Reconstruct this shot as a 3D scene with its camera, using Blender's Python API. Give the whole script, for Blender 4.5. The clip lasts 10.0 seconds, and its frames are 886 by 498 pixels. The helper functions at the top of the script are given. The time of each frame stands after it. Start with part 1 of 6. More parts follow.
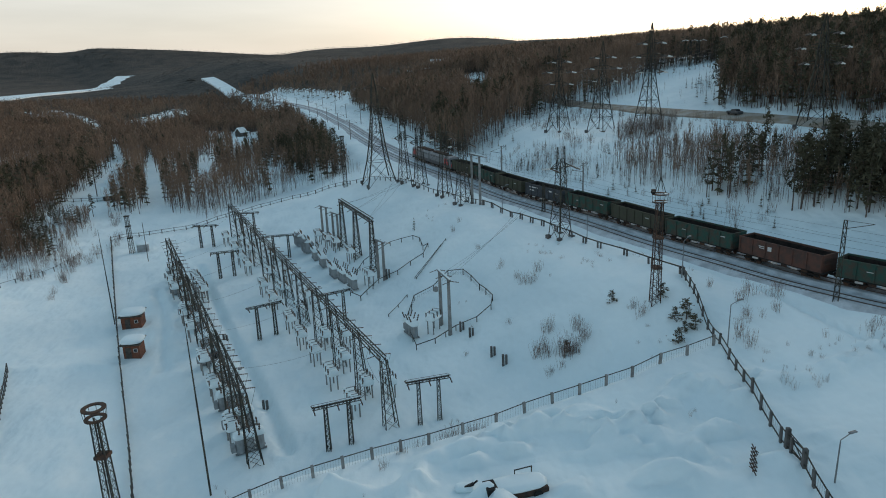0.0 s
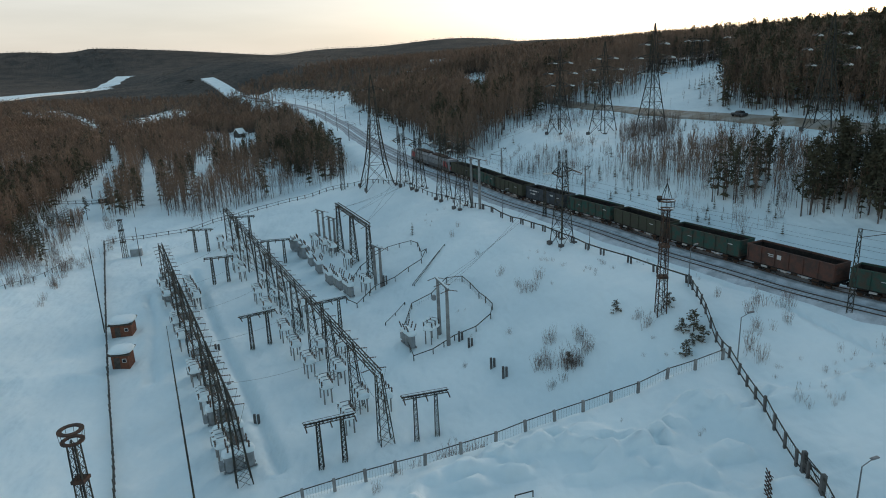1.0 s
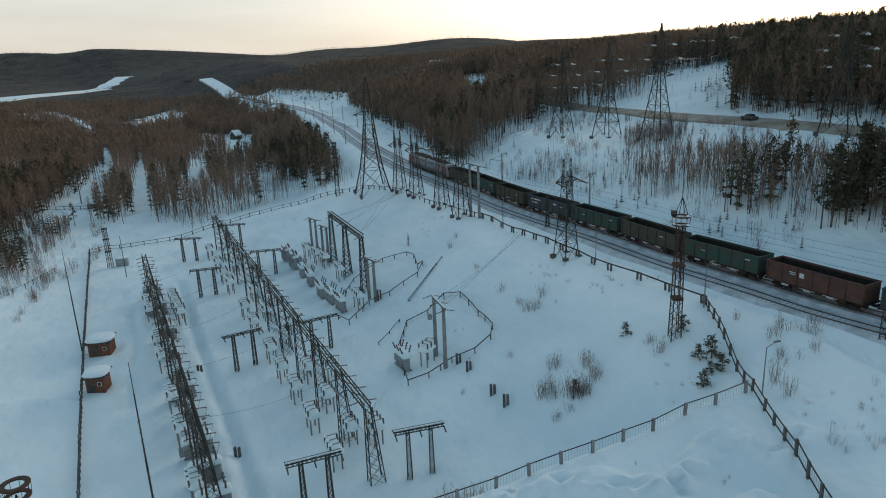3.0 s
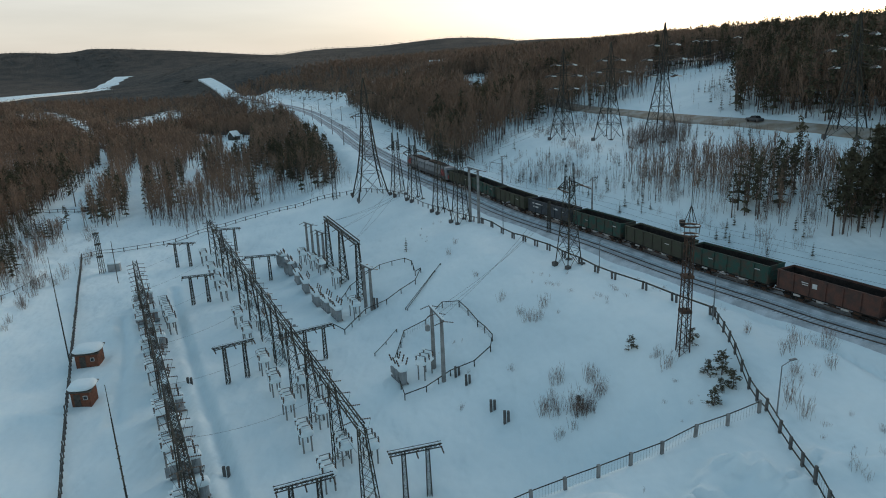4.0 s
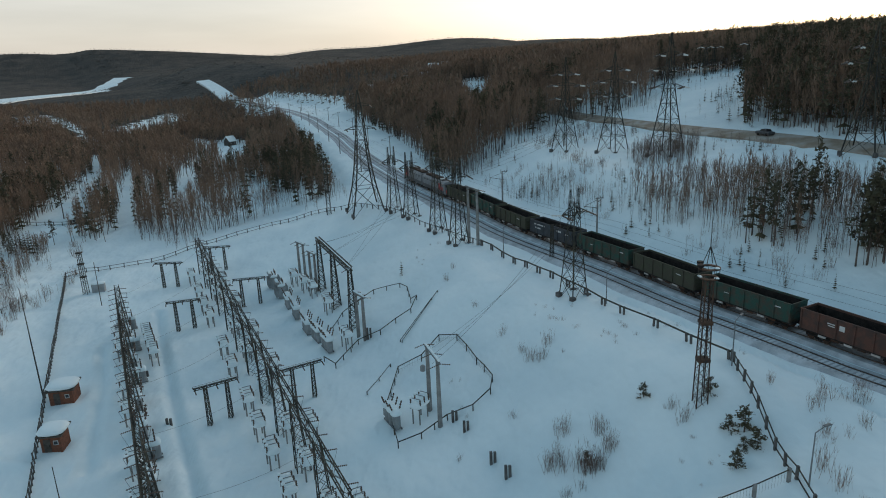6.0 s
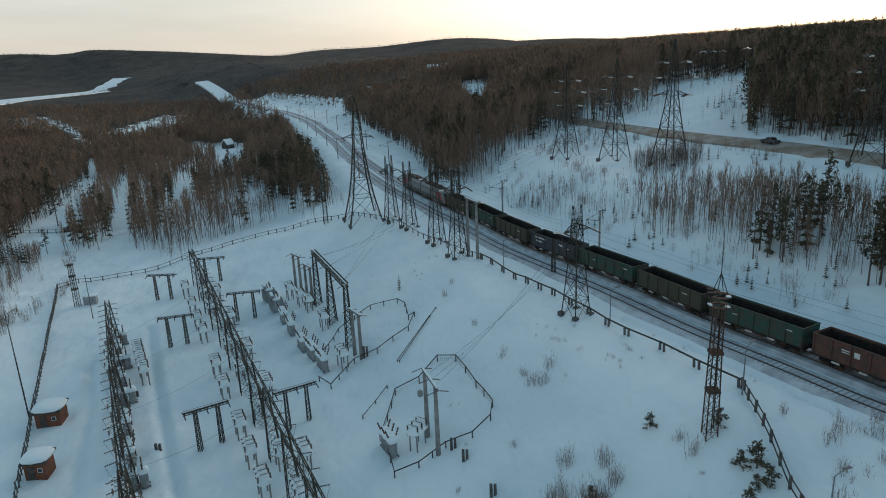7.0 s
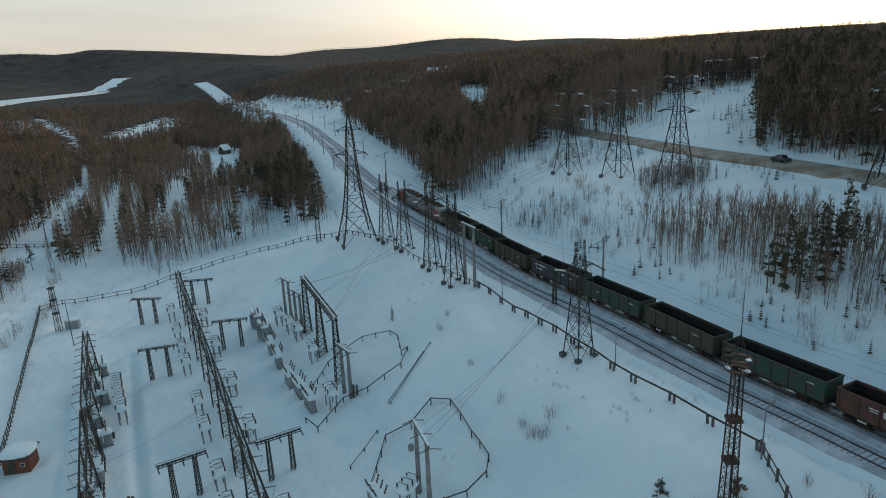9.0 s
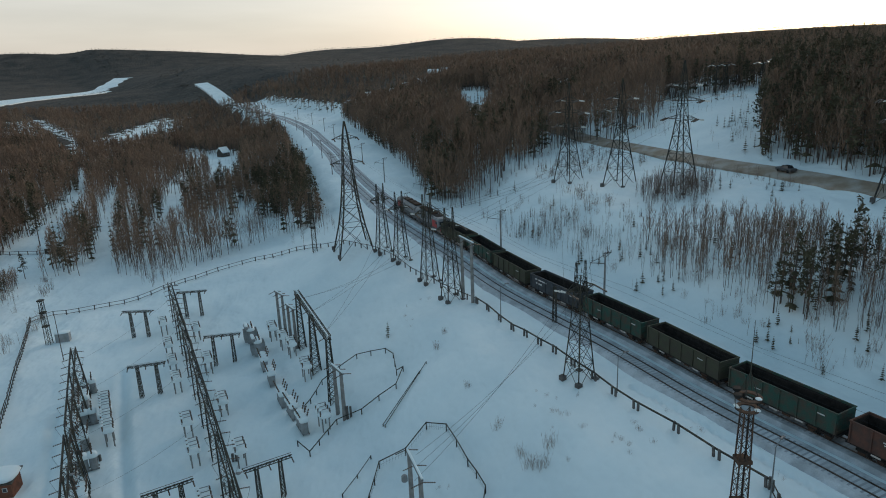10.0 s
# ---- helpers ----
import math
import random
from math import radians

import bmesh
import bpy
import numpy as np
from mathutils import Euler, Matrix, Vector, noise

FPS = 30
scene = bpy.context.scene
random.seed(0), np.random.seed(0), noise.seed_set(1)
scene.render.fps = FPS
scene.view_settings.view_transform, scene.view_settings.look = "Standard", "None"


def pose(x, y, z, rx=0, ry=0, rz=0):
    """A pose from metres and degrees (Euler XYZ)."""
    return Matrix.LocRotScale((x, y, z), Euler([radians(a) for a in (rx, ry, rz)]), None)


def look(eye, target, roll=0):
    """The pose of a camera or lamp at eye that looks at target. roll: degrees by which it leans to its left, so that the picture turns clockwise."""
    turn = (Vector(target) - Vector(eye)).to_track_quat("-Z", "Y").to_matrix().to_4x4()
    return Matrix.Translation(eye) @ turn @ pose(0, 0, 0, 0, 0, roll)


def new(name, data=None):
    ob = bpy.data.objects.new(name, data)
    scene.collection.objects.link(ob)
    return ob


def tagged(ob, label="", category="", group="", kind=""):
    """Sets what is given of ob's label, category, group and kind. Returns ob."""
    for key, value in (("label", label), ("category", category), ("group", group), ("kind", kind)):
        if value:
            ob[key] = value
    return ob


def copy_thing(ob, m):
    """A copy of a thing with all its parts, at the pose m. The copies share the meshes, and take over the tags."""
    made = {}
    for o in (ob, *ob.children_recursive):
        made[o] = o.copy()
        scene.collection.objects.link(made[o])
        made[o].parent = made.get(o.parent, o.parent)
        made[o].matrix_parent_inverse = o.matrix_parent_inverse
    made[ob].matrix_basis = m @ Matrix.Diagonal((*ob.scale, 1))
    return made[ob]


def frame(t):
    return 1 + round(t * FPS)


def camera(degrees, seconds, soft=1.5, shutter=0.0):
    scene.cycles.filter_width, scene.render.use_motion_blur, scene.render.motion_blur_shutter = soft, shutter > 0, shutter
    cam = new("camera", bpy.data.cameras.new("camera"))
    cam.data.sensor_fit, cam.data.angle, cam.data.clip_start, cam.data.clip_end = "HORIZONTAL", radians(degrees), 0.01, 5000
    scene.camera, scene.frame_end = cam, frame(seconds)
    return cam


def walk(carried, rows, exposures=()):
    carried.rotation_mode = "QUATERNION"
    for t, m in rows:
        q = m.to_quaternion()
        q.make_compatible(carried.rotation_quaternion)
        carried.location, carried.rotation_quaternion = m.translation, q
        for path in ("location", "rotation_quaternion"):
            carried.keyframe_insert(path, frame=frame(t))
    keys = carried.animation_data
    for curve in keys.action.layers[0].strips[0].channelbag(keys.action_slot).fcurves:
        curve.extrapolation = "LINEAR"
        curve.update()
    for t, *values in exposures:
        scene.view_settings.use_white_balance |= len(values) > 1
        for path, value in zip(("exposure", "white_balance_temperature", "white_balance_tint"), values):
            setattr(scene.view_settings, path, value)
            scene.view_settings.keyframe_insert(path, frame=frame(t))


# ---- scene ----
cam = camera(67.65, 10.0, soft=1.0)
PATH = [
    (0, (0.00, -0.00, 37.50), (-0.00, 96.31, 10.57), -2.26),
    (0.5, (0.18, 1.62, 37.58), (0.16, 97.93, 10.65), -2.26),
    (1, (0.35, 3.28, 37.67), (0.31, 99.59, 10.77), -2.26),
    (1.5, (0.50, 4.94, 37.76), (0.46, 101.25, 10.85), -2.27),
    (2, (0.65, 6.63, 37.87), (0.61, 102.95, 10.98), -2.28),
    (2.5, (0.80, 8.33, 37.97), (0.74, 104.65, 11.07), -2.30),
    (4, (1.27, 13.60, 38.34), (1.18, 109.90, 11.38), -2.37),
    (4.5, (1.43, 15.34, 38.64), (1.33, 111.62, 11.60), -2.39),
    (5, (1.61, 17.13, 39.25), (1.52, 113.42, 12.26), -2.40),
    (5.5, (1.76, 18.91, 40.01), (1.68, 115.21, 13.06), -2.41),
    (7, (2.22, 24.26, 42.46), (2.18, 120.55, 15.46), -2.49),
    (7.5, (2.44, 26.01, 43.23), (2.39, 122.29, 16.19), -2.50),
    (8, (2.71, 27.76, 44.00), (2.63, 124.04, 16.96), -2.51),
    (8.5, (3.01, 29.49, 44.75), (2.87, 125.76, 17.70), -2.51),
    (9, (3.36, 31.21, 45.53), (3.18, 127.48, 18.46), -2.49),
    (9.5, (3.73, 32.95, 46.34), (3.48, 129.20, 19.24), -2.47),
    (10, (4.10, 34.69, 47.17), (3.77, 130.94, 20.05), -2.44),
]
walk(cam, [(t, look(eye, target, roll)) for t, eye, target, roll in PATH], [(0, -0.02), (4, -0.06), (10, -0.16)])

# ---- sky and sun: low winter sun ahead, thin veil of high cloud ----
SUN_AZ, SUN_EL = 40.0, 12.0
world = bpy.data.worlds.new("winter_sky")
scene.world = world
world.use_nodes = True
wn, wl = world.node_tree.nodes, world.node_tree.links
wn.clear()
w_out = wn.new("ShaderNodeOutputWorld")
w_sky = wn.new("ShaderNodeTexSky")
w_sky.sky_type = "NISHITA"
w_sky.sun_disc = False
w_sky.sun_elevation = radians(SUN_EL)
w_sky.sun_rotation = radians(SUN_AZ)
w_sky.air_density, w_sky.dust_density, w_sky.ozone_density = 1.0, 2.0, 2.0
w_geo = wn.new("ShaderNodeTexCoord")
w_sep = wn.new("ShaderNodeSeparateXYZ")
wl.new(w_geo.outputs["Generated"], w_sep.inputs[0])
w_ramp = wn.new("ShaderNodeValToRGB")
els = w_ramp.color_ramp.elements
els[0].position, els[0].color = 0.0, (0.60, 0.545, 0.49, 1)
els[1].position, els[1].color = 1.0, (0.13, 0.24, 0.32, 1)
for pos, col in ((0.10, (0.66, 0.63, 0.58, 1)), (0.28, (0.38, 0.46, 0.50, 1)), (0.55, (0.19, 0.32, 0.40, 1))):
    e = els.new(pos)
    e.color = col
wl.new(w_sep.outputs["Z"], w_ramp.inputs[0])
w_noise = wn.new("ShaderNodeTexNoise")
w_noise.inputs["Scale"].default_value = 3.0
w_noise.inputs["Detail"].default_value = 5.0
w_map = wn.new("ShaderNodeMapping")
w_map.inputs["Scale"].default_value = (1.0, 1.0, 7.0)
wl.new(w_geo.outputs["Generated"], w_map.inputs[0])
wl.new(w_map.outputs[0], w_noise.inputs["Vector"])
w_mul = wn.new("ShaderNodeMath")
w_mul.operation = "MULTIPLY_ADD"
w_mul.inputs[1].default_value, w_mul.inputs[2].default_value = 0.5, 0.75
wl.new(w_noise.outputs["Fac"], w_mul.inputs[0])
w_veil = wn.new("ShaderNodeBackground")
wl.new(w_ramp.outputs[0], w_veil.inputs[0])
wl.new(w_mul.outputs[0], w_veil.inputs[1])
w_bg = wn.new("ShaderNodeBackground")
w_bg.inputs[1].default_value = 0.05
wl.new(w_sky.outputs[0], w_bg.inputs[0])
w_dot = wn.new("ShaderNodeVectorMath")
w_dot.operation = "DOT_PRODUCT"
wl.new(w_geo.outputs["Generated"], w_dot.inputs[0])
w_dot.inputs[1].default_value = (math.sin(radians(SUN_AZ)) * math.cos(radians(SUN_EL)), math.cos(radians(SUN_AZ)) * math.cos(radians(SUN_EL)), math.sin(radians(SUN_EL)))
w_lobe = wn.new("ShaderNodeMapRange")
w_lobe.inputs[1].default_value, w_lobe.inputs[2].default_value, w_lobe.inputs[4].default_value = 0.0, 1.0, 1.0
wl.new(w_dot.outputs["Value"], w_lobe.inputs[0])
w_pow = wn.new("ShaderNodeMath")
w_pow.operation = "POWER"
w_pow.inputs[1].default_value = 7.0
wl.new(w_lobe.outputs[0], w_pow.inputs[0])
w_gain = wn.new("ShaderNodeMath")
w_gain.operation = "MULTIPLY"
w_gain.inputs[1].default_value = 1.7
wl.new(w_pow.outputs[0], w_gain.inputs[0])
w_glow = wn.new("ShaderNodeBackground")
w_glow.inputs[0].default_value = (1.0, 0.80, 0.62, 1)
wl.new(w_gain.outputs[0], w_glow.inputs[1])
w_sum = wn.new("ShaderNodeAddShader")
wl.new(w_glow.outputs[0], w_sum.inputs[1])
w_add = wn.new("ShaderNodeAddShader")
wl.new(w_veil.outputs[0], w_add.inputs[0])
wl.new(w_bg.outputs[0], w_add.inputs[1])
wl.new(w_add.outputs[0], w_sum.inputs[0])
wl.new(w_sum.outputs[0], w_out.inputs[0])

sun_data = bpy.data.lights.new("sun", "SUN")
sun_data.energy, sun_data.angle, sun_data.color = 1.0, radians(14.0), (1.0, 0.78, 0.60)
sun = new("sun", sun_data)
sun.matrix_world = look((0, 0, 100), (-math.sin(radians(SUN_AZ)) * 90, -math.cos(radians(SUN_AZ)) * 90, 100 - 90 * math.tan(radians(SUN_EL))))

# ---- materials ----


def material(name, color, rough=0.7, metal=0.0, vary=0.25, scale=2.0, grain=20.0, bump=0.15, second=None, spec=0.4, obj_random=0.0, depth=0.05):
    """A procedural surface: two scales of noise in colour, fine relief, optional second colour in patches."""
    m = bpy.data.materials.new(name)
    m.use_nodes = True
    n, l = m.node_tree.nodes, m.node_tree.links
    b = n["Principled BSDF"]
    b.inputs["Roughness"].default_value, b.inputs["Metallic"].default_value = rough, metal
    b.inputs["Specular IOR Level"].default_value = spec
    tc = n.new("ShaderNodeNewGeometry")
    big, fine = n.new("ShaderNodeTexNoise"), n.new("ShaderNodeTexNoise")
    big.inputs["Scale"].default_value, fine.inputs["Scale"].default_value = scale, grain
    big.inputs["Detail"].default_value, fine.inputs["Detail"].default_value = 4, 3
    for t in (big, fine):
        l.new(tc.outputs["Position"], t.inputs["Vector"])
    second = second or tuple(c * (1 - vary) for c in color)
    mix = n.new("ShaderNodeMix")
    mix.data_type = "RGBA"
    mix.inputs[6].default_value, mix.inputs[7].default_value = (*color, 1), (*second, 1)
    ramp = n.new("ShaderNodeMapRange")
    ramp.inputs[1].default_value, ramp.inputs[2].default_value = 0.38, 0.64
    l.new(big.outputs["Fac"], ramp.inputs[0])
    l.new(ramp.outputs[0], mix.inputs[0])
    hsv = n.new("ShaderNodeHueSaturation")
    val = n.new("ShaderNodeMapRange")
    val.inputs[3].default_value, val.inputs[4].default_value = 1 - vary * 0.6, 1 + vary * 0.6
    l.new(fine.outputs["Fac"], val.inputs[0])
    last = val.outputs[0]
    if obj_random:
        info = n.new("ShaderNodeObjectInfo")
        ma = n.new("ShaderNodeMath")
        ma.operation = "MULTIPLY_ADD"
        ma.inputs[1].default_value, ma.inputs[2].default_value = obj_random, 1 - obj_random / 2
        l.new(info.outputs["Random"], ma.inputs[0])
        mm = n.new("ShaderNodeMath")
        mm.operation = "MULTIPLY"
        l.new(ma.outputs[0], mm.inputs[0])
        l.new(last, mm.inputs[1])
        last = mm.outputs[0]
    l.new(last, hsv.inputs["Value"])
    l.new(mix.outputs[2], hsv.inputs["Color"])
    l.new(hsv.outputs[0], b.inputs["Base Color"])
    if bump:
        bp = n.new("ShaderNodeBump")
        bp.inputs["Strength"].default_value, bp.inputs["Distance"].default_value = bump, depth
        l.new(fine.outputs["Fac"], bp.inputs["Height"])
        l.new(bp.outputs[0], b.inputs["Normal"])
    return m


def island_material(name, color, second, rough=0.9):
    """For joined foliage: each piece gets its own shade between two colours."""
    m = bpy.data.materials.new(name)
    m.use_nodes = True
    n, l = m.node_tree.nodes, m.node_tree.links
    b = n["Principled BSDF"]
    b.inputs["Roughness"].default_value, b.inputs["Specular IOR Level"].default_value = rough, 0.15
    g = n.new("ShaderNodeNewGeometry")
    big = n.new("ShaderNodeTexNoise")
    big.inputs["Scale"].default_value = 0.05
    l.new(g.outputs["Position"], big.inputs["Vector"])
    ad = n.new("ShaderNodeMath")
    ad.operation = "MULTIPLY_ADD"
    ad.inputs[1].default_value, ad.use_clamp = 0.40, True
    l.new(g.outputs["Random Per Island"], ad.inputs[0])
    sc = n.new("ShaderNodeMapRange")
    sc.inputs[1].default_value, sc.inputs[2].default_value, sc.inputs[4].default_value = 0.35, 0.65, 0.62
    l.new(big.outputs["Fac"], sc.inputs[0])
    l.new(sc.outputs[0], ad.inputs[2])
    mix = n.new("ShaderNodeMix")
    mix.data_type = "RGBA"
    mix.inputs[6].default_value, mix.inputs[7].default_value = (*color, 1), (*second, 1)
    l.new(ad.outputs[0], mix.inputs[0])
    l.new(mix.outputs[2], b.inputs["Base Color"])
    return m


def snow_material(name, color=(0.80, 0.885, 0.90), second=(0.70, 0.80, 0.83), crust=1.0):
    m = material(name, color, 0.75, 0, 0.05, 0.06, 1.3, 0.0, second, 0.3)
    n, l = m.node_tree.nodes, m.node_tree.links
    b = n["Principled BSDF"]
    g = n.new("ShaderNodeNewGeometry")
    a, c = n.new("ShaderNodeTexNoise"), n.new("ShaderNodeTexNoise")
    a.inputs["Scale"].default_value, a.inputs["Detail"].default_value = 0.16, 3
    c.inputs["Scale"].default_value, c.inputs["Detail"].default_value = 2.2, 5
    mp = n.new("ShaderNodeMapping")
    mp.inputs["Scale"].default_value, mp.inputs["Rotation"].default_value = (1, 0.6, 1), (0, 0, 0.6)
    l.new(g.outputs["Position"], mp.inputs[0])
    for t in (a, c):
        l.new(mp.outputs[0], t.inputs["Vector"])
    b1, b2 = n.new("ShaderNodeBump"), n.new("ShaderNodeBump")
    b1.inputs["Strength"].default_value, b1.inputs["Distance"].default_value = crust, 1.5
    b2.inputs["Strength"].default_value, b2.inputs["Distance"].default_value = crust * 0.35, 0.12
    l.new(a.outputs["Fac"], b1.inputs["Height"])
    l.new(c.outputs["Fac"], b2.inputs["Height"])
    l.new(b1.outputs[0], b2.inputs["Normal"])
    l.new(b2.outputs[0], b.inputs["Normal"])
    return m


SNOW = snow_material("snow")
SNOW_CAP = snow_material("snow_cap", crust=0.2)
SNOW_DIRTY = snow_material("trodden_snow", (0.46, 0.49, 0.52), (0.28, 0.30, 0.32), 0.8)
BALLAST = material("sooty_ballast_snow", (0.56, 0.59, 0.62), 0.95, 0, 0.3, 0.5, 7, 0.6, (0.36, 0.38, 0.40), depth=0.1)
WOODS_FLOOR = material("woods_far", (0.105, 0.090, 0.078), 1, 0, 0.6, 0.012, 0.10, 0.8, (0.062, 0.060, 0.056), 0.1, depth=6)
STEEL = material("dark_galvanised_steel", (0.026, 0.027, 0.026), 0.75, 0.2, 0.5, 0.7, 9, 0.1, (0.072, 0.066, 0.046))
STEEL_GREY = material("grey_painted_steel", (0.20, 0.215, 0.22), 0.6, 0.2, 0.3, 1.2, 12, 0.1)
RUST = material("rusty_steel", (0.10, 0.055, 0.035), 0.85, 0.3, 0.5, 2, 18, 0.2, (0.05, 0.04, 0.035))
CONCRETE = material("weathered_concrete", (0.27, 0.27, 0.26), 0.9, 0, 0.3, 1.1, 15, 0.2, (0.17, 0.17, 0.165))
CONCRETE_DARK = material("dark_stained_concrete", (0.13, 0.125, 0.12), 0.9, 0, 0.4, 1.3, 15, 0.2)
PORCELAIN = material("brown_glazed_porcelain", (0.11, 0.075, 0.055), 0.25, 0, 0.3, 3, 10, 0, spec=0.6)
# near-white base colour carries the insulators' sun glint
GLINT_INS = material("glint_pale_insulator", (0.86, 0.86, 0.82), 0.12, 0, 0.2, 3, 10, 0, spec=0.9)
TANK = material("grey_transformer_paint", (0.30, 0.32, 0.33), 0.55, 0.1, 0.25, 0.9, 9, 0.1, (0.22, 0.23, 0.23))
WIRE = material("dull_wire", (0.045, 0.047, 0.05), 0.6, 0.5, 0.2, 1, 5, 0)
RAIL = material("worn_rail_steel", (0.10, 0.085, 0.075), 0.45, 0.7, 0.4, 2, 16, 0.1)
WOOD_OLD = material("weathered_grey_timber", (0.10, 0.088, 0.075), 0.9, 0, 0.4, 2, 25, 0.3)
BRICK = material("brown_boarding", (0.20, 0.075, 0.042), 0.85, 0, 0.4, 2.0, 18, 0.3, (0.12, 0.05, 0.03))
BARK = material("bark", (0.150, 0.118, 0.100), 0.95, 0, 0.5, 3, 25, 0.4)
NEEDLES = island_material("fir_needles", (0.044, 0.046, 0.030), (0.115, 0.100, 0.062))
TWIGS = island_material("bare_twigs", (0.165, 0.110, 0.080), (0.325, 0.218, 0.152))
# horizon crowns: distance haze mixed into the colour, paler and greyer than NEEDLES
HAZED_CROWNS = island_material("hazed_far_crowns", (0.060, 0.058, 0.052), (0.150, 0.125, 0.105))
SHRUB = island_material("shrub_twigs", (0.150, 0.108, 0.092), (0.300, 0.228, 0.188))
ROAD = material("icy_brown_road", (0.26, 0.20, 0.145), 0.8, 0, 0.3, 0.3, 6, 0.2, (0.38, 0.35, 0.31))
BLACK = material("soot_black", (0.018, 0.017, 0.016), 0.9, 0, 0.4, 2, 18, 0.3)
COAL = material("sooty_wagon_floor", (0.030, 0.024, 0.021), 0.95, 0, 0.5, 1.5, 8, 0.7, depth=0.15)
GLASS = material("dark_window_glass", (0.02, 0.025, 0.03), 0.08, 0, 0.1, 2, 5, 0, spec=0.8)
LOCO_GREY = material("locomotive_grey", (0.22, 0.23, 0.24), 0.45, 0.1, 0.2, 1, 12, 0.05, (0.15, 0.155, 0.16))
LOCO_DARK = material("locomotive_dark_grey", (0.085, 0.088, 0.092), 0.5, 0.1, 0.3, 1, 12, 0.05)
LOCO_RED = material("locomotive_red", (0.42, 0.035, 0.030), 0.4, 0, 0.2, 1, 12, 0.05, (0.30, 0.03, 0.028))
WHITE = material("dull_white_paint", (0.62, 0.62, 0.60), 0.6, 0, 0.2, 2, 12, 0.05)
WAGON = {
    "green": material("faded_green_wagon_paint", (0.028, 0.082, 0.064), 0.75, 0.1, 0.45, 1.2, 10, 0.1, (0.070, 0.058, 0.044)),
    "teal": material("teal_wagon_paint", (0.018, 0.098, 0.104), 0.7, 0.1, 0.35, 1.2, 10, 0.1, (0.050, 0.066, 0.060)),
    "olive": material("olive_wagon_paint", (0.066, 0.072, 0.046), 0.8, 0.1, 0.45, 1.2, 10, 0.1, (0.065, 0.060, 0.045)),
    "slate": material("slate_grey_wagon_paint", (0.060, 0.072, 0.085), 0.7, 0.1, 0.35, 1.2, 10, 0.1, (0.045, 0.048, 0.052)),
    "brown": material("red_brown_wagon_paint", (0.125, 0.058, 0.042), 0.75, 0.1, 0.4, 1.2, 10, 0.1, (0.075, 0.048, 0.040)),
}

# ---- building helpers ----


class Build:
    """Collects simple solids into one mesh."""

    def __init__(self):
        self.v, self.f = [], []

    def quad_tube(self, rings, closed=True):
        base, n = len(self.v), len(rings[0])
        for r in rings:
            self.v.extend(tuple(p) for p in r)
        for i in range(len(rings) - 1):
            for j in range(n):
                a, b = base + i * n + j, base + i * n + (j + 1) % n
                self.f.append((a, b, b + n, a + n))
        if closed:
            self.f.append(tuple(base + j for j in reversed(range(n))))
            self.f.append(tuple(base + (len(rings) - 1) * n + j for j in range(n)))
        return self

    def bar(self, a, b, w=0.08, n=4, w2=None):
        """A prism from a to b, w thick."""
        a, b = Vector(a), Vector(b)
        d = (b - a)
        if d.length < 1e-6:
            return self
        d.normalize()
        u = d.cross(Vector((0, 0, 1)))
        if u.length < 0.05:
            u = Vector((1, 0, 0))
        u.normalize()
        v = d.cross(u)
        rings = []
        for p, r in ((a, w), (b, w if w2 is None else w2)):
            k = r * (0.7071 if n == 4 else 0.5)
            rings.append([p + u * k * math.cos(2 * math.pi * (j + 0.5) / n) + v * k * math.sin(2 * math.pi * (j + 0.5) / n) for j in range(n)])
        return self.quad_tube(rings)

    def box(self, c, s, rz=0.0, bevel=0.0):
        cx, cy, cz = c
        sx, sy, sz = s[0] / 2, s[1] / 2, s[2] / 2
        co, si = math.cos(rz), math.sin(rz)

        def ring(z, k):
            return [(cx + (px * co - py * si), cy + (px * si + py * co), z) for px, py in
                    ((-sx + k, -sy + k), (sx - k, -sy + k), (sx - k, sy - k), (-sx + k, sy - k))]
        if bevel:
            return self.quad_tube([ring(cz - sz, bevel), ring(cz - sz + bevel, 0), ring(cz + sz - bevel, 0), ring(cz + sz, bevel)])
        return self.quad_tube([ring(cz - sz, 0), ring(cz + sz, 0)])

    def lathe(self, profile, c=(0, 0, 0), n=10):
        """Turned shape: profile of (radius, height)."""
        return self.quad_tube([[(c[0] + r * math.cos(2 * math.pi * j / n), c[1] + r * math.sin(2 * math.pi * j / n), c[2] + z) for j in range(n)] for r, z in profile])

    def line(self, pts, w=0.04, n=4):
        """One continuous tube through the points."""
        pts = [Vector(p) for p in pts]
        rings = []
        for i, p in enumerate(pts):
            d = (pts[min(i + 1, len(pts) - 1)] - pts[max(i - 1, 0)]).normalized()
            u = d.cross(Vector((0, 0, 1)))
            u = u.normalized() if u.length > 0.05 else Vector((1, 0, 0))
            v = d.cross(u)
            rings.append([p + (u * math.cos(2 * math.pi * j / n) + v * math.sin(2 * math.pi * j / n)) * w * 0.6 for j in range(n)])
        return self.quad_tube(rings)

    def mesh(self, name, mat, smooth=False):
        me = bpy.data.meshes.new(name)
        me.from_pydata(self.v, [], self.f)
        me.materials.append(mat)
        if smooth:
            me.polygons.foreach_set("use_smooth", [True] * len(me.polygons))
        me.update()
        return me


def part(name, b, mat, parent, label="", at=None, smooth=False):
    """Links a Build, or a ready mesh, as one object under a thing or a part."""
    ob = new(name, b.mesh(name, mat, smooth) if isinstance(b, Build) else b)
    if parent is not None:
        ob.parent = parent
    if at is not None:
        ob.matrix_basis = at
    return tagged(ob, label)


